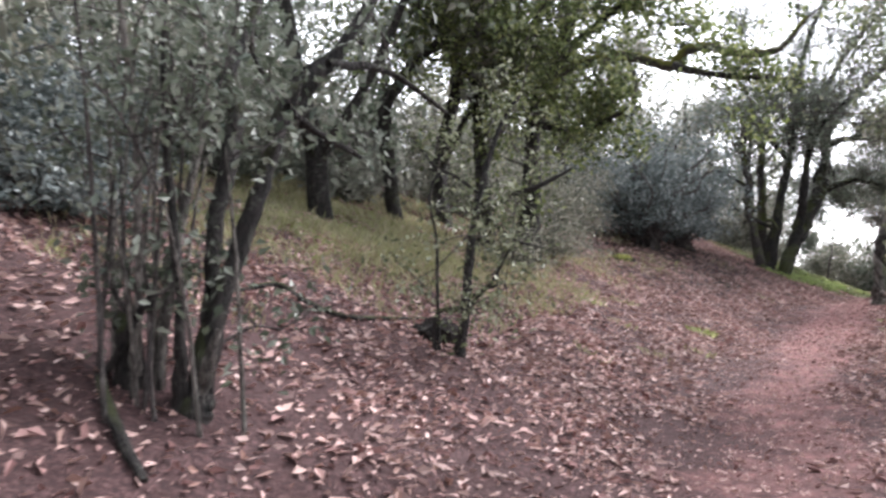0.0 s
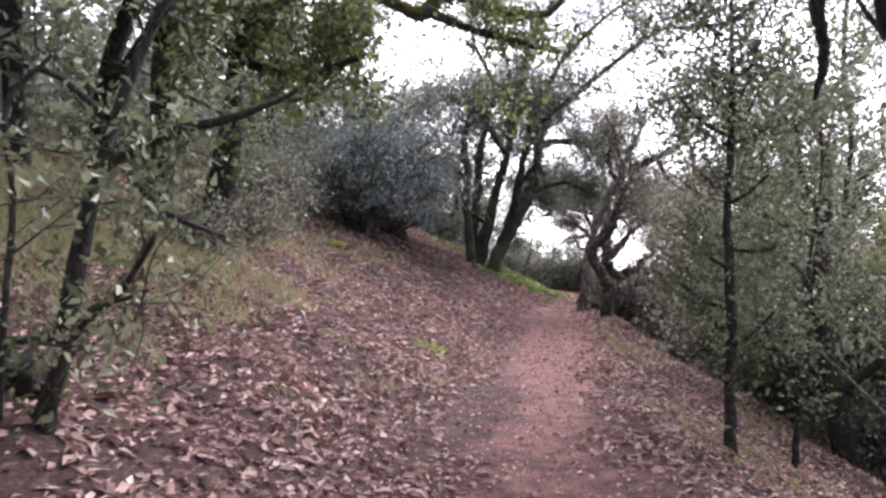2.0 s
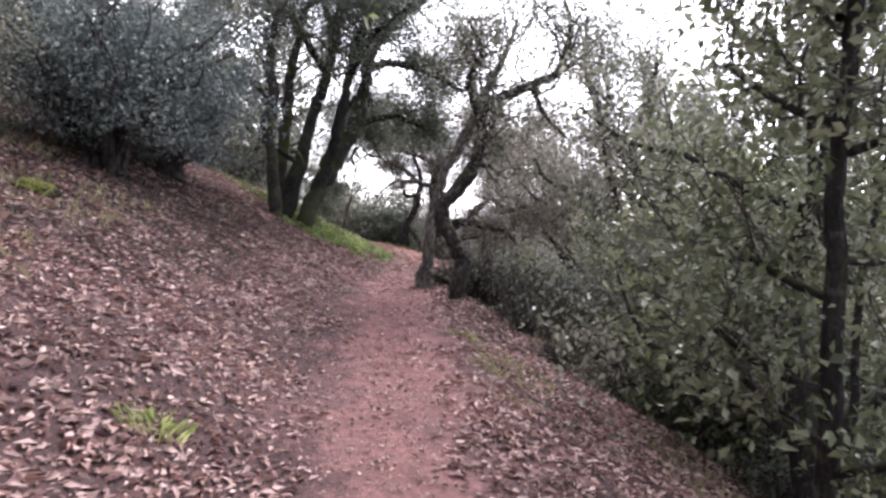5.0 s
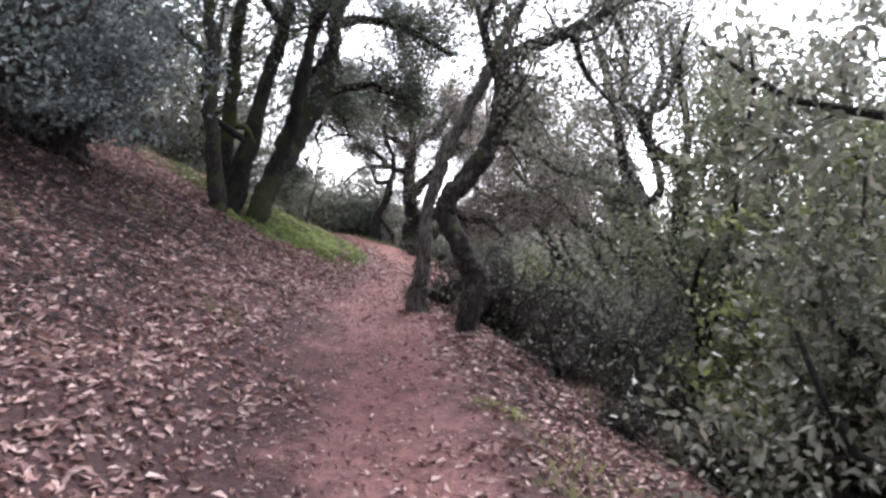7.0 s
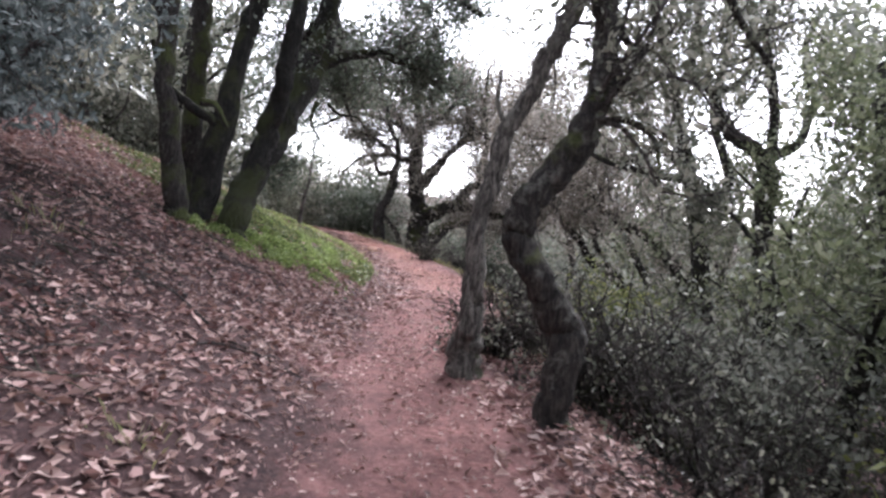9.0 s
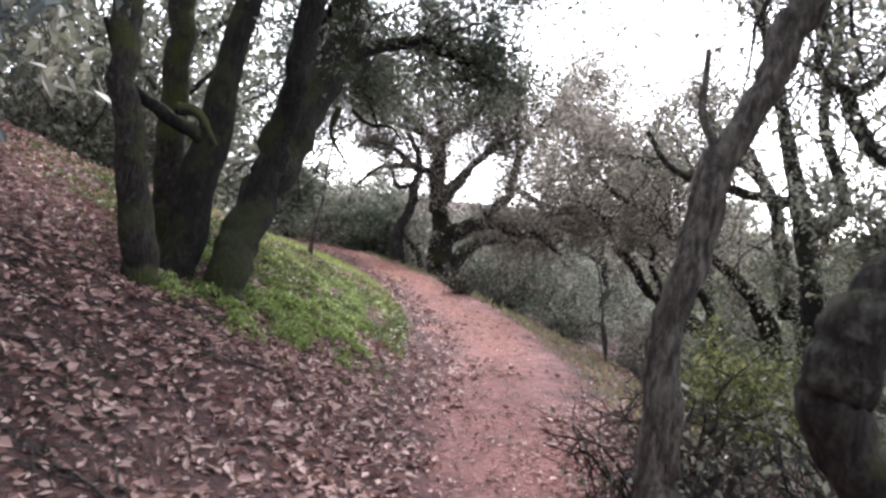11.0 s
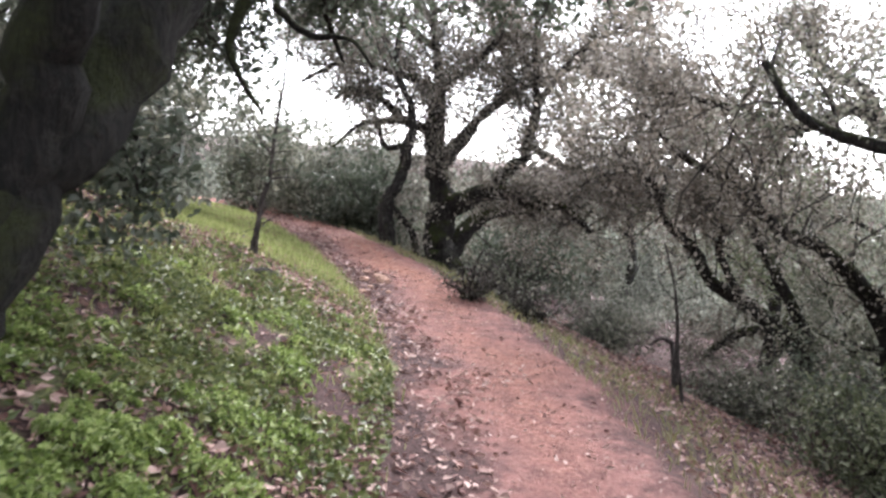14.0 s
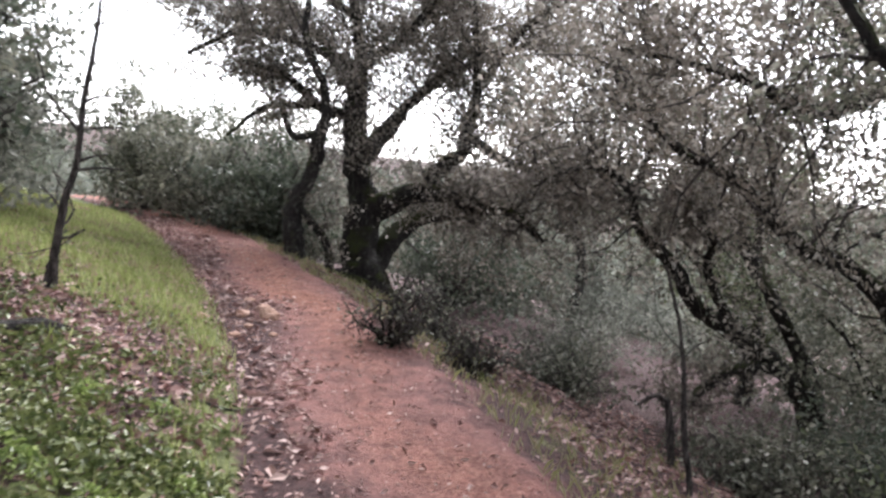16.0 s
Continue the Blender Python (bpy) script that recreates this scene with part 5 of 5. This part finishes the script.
for k, (x, y, n, tall) in enumerate([(3.18, 9.2, 45, .11), (2.35, 9.75, 30, .09), (2.0, 8.3, 22, .08), (6.75, 11.3, 26, .08), (5.9, 9.6, 24, .08), (2.1, 7.5, 20, .08), (2.75, 8.1, 14, .07), (1.3, 6.6, 18, .07), (5.68, 13.15, 12, .09), (1.75, 8.9, 18, .08), (6.2, 10.3, 20, .08)]):
    tuft(x, y, n * 3, 300 + k, tall * .8, (GRASS, DRY, DRY)[k % 3], "small yellow-green grass tuft among dry leaves")


def mossy_mound():
    bm = bmesh.new()
    bmesh.ops.create_icosphere(bm, subdivisions=3, radius=1)
    for v in bm.verts:
        f = 1 + .25 * noise.noise(v.co * 2.5) + .08 * noise.noise(v.co * 9)
        v.co = Vector((v.co.x * .22 * f, v.co.y * .14 * f, v.co.z * .10 * f))
    me = bpy.data.meshes.new("moss")
    bm.to_mesh(me)
    bm.free()
    ob = part("mossy_stone", me, MOSSY)
    ob.location = on_ground(3.16, 13.2, -.02)
    tagged(ob, "small stone cushioned with yellow-green moss on the bank", "stone")


mossy_mound()


def rotten_stump():
    bm = bmesh.new()
    bmesh.ops.create_icosphere(bm, subdivisions=3, radius=1)
    for v in bm.verts:
        f = 1 + .45 * noise.noise(v.co * 2.2) + .2 * noise.noise(v.co * 6)
        v.co = Vector((v.co.x * .18 * f, v.co.y * .14 * f, v.co.z * .12 * f))
    me = bpy.data.meshes.new("stump")
    bm.to_mesh(me)
    bm.free()
    ob = part("rotten_stump", me, HUMUS)
    ob.location = on_ground(-.05, 5.75, -.03)
    tagged(ob, "low rotten dark stump at the young tree's foot", "stump")


rotten_stump()


def stone(x, y, s, seed, label):
    rng = np.random.RandomState(seed)
    bm = bmesh.new()
    bmesh.ops.create_icosphere(bm, subdivisions=2, radius=1)
    sc = s * rng.uniform(.7, 1.2, 3)
    for v in bm.verts:
        f = 1 + .5 * noise.noise(v.co * 1.3 + Vector((seed, 0, 0)))
        v.co = Vector((v.co.x * sc[0] * f, v.co.y * sc[1] * f, v.co.z * sc[2] * .55 * f))
    me = bpy.data.meshes.new("stone")
    bm.to_mesh(me)
    bm.free()
    ob = part("stone", me, STONE)
    ob.location = on_ground(x, y, -.2 * s)
    ob.rotation_euler = (0, 0, rng.rand() * 6)
    tagged(ob, label, "stone", group="stones on the trail")


for k, (x, y, s) in enumerate([(13.37, 22.59, .10), (13.2, 22.75, .07), (13.05, 22.4, .05), (13.5, 22.9, .07), (12.8, 22.2, .05), (13.1, 22.1, .04), (12.7, 22.6, .06), (13.6, 23.3, .05)]):
    stone(x, y, s, 400 + k, "pale reddish stone half buried in the trail")


def stick(name, label, category, nodes, mat, seed):
    """A fallen branch or root that follows the ground. nodes: x, y, lift, radius."""
    rng = np.random.RandomState(seed)
    n = np.array(nodes, float)
    base = np.array([n[0, 0], n[0, 1], float(floor_z(n[0, 0], n[0, 1])[0])])
    p = spline(np.column_stack([n[:, 0], n[:, 1], floor_z(n[:, 0], n[:, 1]) + n[:, 2], n[:, 3]]), 6)
    p[:, :3] -= base
    me = joined(name, [tube(p, 8, rng, .12)])
    ob = tagged(part(name, me, mat), label, category, group="fallen wood on the ground")
    ob.location = base


stick("root", "exposed winding root crossing the leafy bank", "root",
      [(-1.40, 5.16, 0.0, 0.016), (-1.21, 5.46, 0.03, 0.02), (-0.98, 5.31, 0.015, 0.02), (-0.70, 5.32, 0.03, 0.018), (-0.41, 5.77, 0.02, 0.017), (-0.14, 6.22, 0.0, 0.01)], BARK, 501)
stick("fallen_branch", "dark rotten branch lying in the litter", "branch",
      [(-1.47, 3.22, 0.03, 0.02), (-1.34, 3.02, 0.03, 0.026), (-1.20, 2.82, 0.03, 0.025), (-1.06, 2.68, 0.01, 0.015)], BARK, 502)
stick("fallen_log", "short dark log lying on the bank", "log",
      [(10.74, 21.12, 0.01, 0.036), (10.90, 21.15, 0.03, 0.045), (11.06, 21.22, 0.03, 0.043), (11.22, 21.27, 0.02, 0.028)], HUMUS, 503)
stick("fallen_branch", "pale dead branch propped up on the lower slope", "branch",
      [(7.55, 6.55, 0.0, 0.026), (7.1, 6.80, 0.55, 0.022), (6.65, 7.05, 0.95, 0.017), (6.2, 7.30, 1.20, 0.010)], PALEBARK, 504)
for k in range(90):
    r2 = np.random.RandomState(600 + k)
    while True:
        x, y = (r2.uniform(-2, 15), r2.uniform(3, 24)) if k < 50 else (r2.uniform(2.5, 8), r2.uniform(12.5, 17.5))
        d = float(beside(x, y)[0][0])
        if -4.5 < d < -.9 or 1.3 < d < 4:
            break
    a, ln = r2.rand() * 6.28, r2.uniform(.25, .8)
    stick("fallen_twig", "thin grey twig lying on the leaf litter", "twig",
          [(x + math.cos(a) * ln * u, y + math.sin(a) * ln * u + .05 * math.sin(5 * u), .012, .008 - .004 * u) for u in (0, .35, .7, 1)], TWIG, 700 + k)


def twig_debris():
    """Dead twigs heaped on the litter under the scrub and along the lower shoulder."""
    rng = np.random.RandomState(801)
    n = 6000
    x = np.concatenate([rng.uniform(2.5, 8, n), rng.uniform(4, 12, n // 2)])
    y = np.concatenate([rng.uniform(11.5, 17.5, n), rng.uniform(5, 16, n // 2)])
    d, _ = beside(x, y)
    k = ((d > -4.5) & (d < -1.5)) | ((d > 1.2) & (d < 3.6))
    x, y = x[k][::3], y[k][::3]
    m, u = len(x), np.linspace(0, 1, 4)
    a, ln = rng.rand(m, 1) * 6.28, rng.uniform(.12, .6, (m, 1))
    px = x[:, None] + np.cos(a) * ln * u + rng.randn(m, 4) * .02
    py = y[:, None] + np.sin(a) * ln * u + rng.randn(m, 4) * .02
    pz = floor_z(px.ravel(), py.ravel()).reshape(m, 4) + .012 + rng.rand(m, 1) * .05 * u
    tubes = [tube(np.column_stack([px[i], py[i], pz[i], np.linspace(.006, .002, 4)]), 3, rng) for i in range(m)]
    tagged(part("twig_debris", joined("twig_debris", tubes), TWIG), "thin grey dead twigs heaped on the litter", "twigs", kind="stuff")


twig_debris()
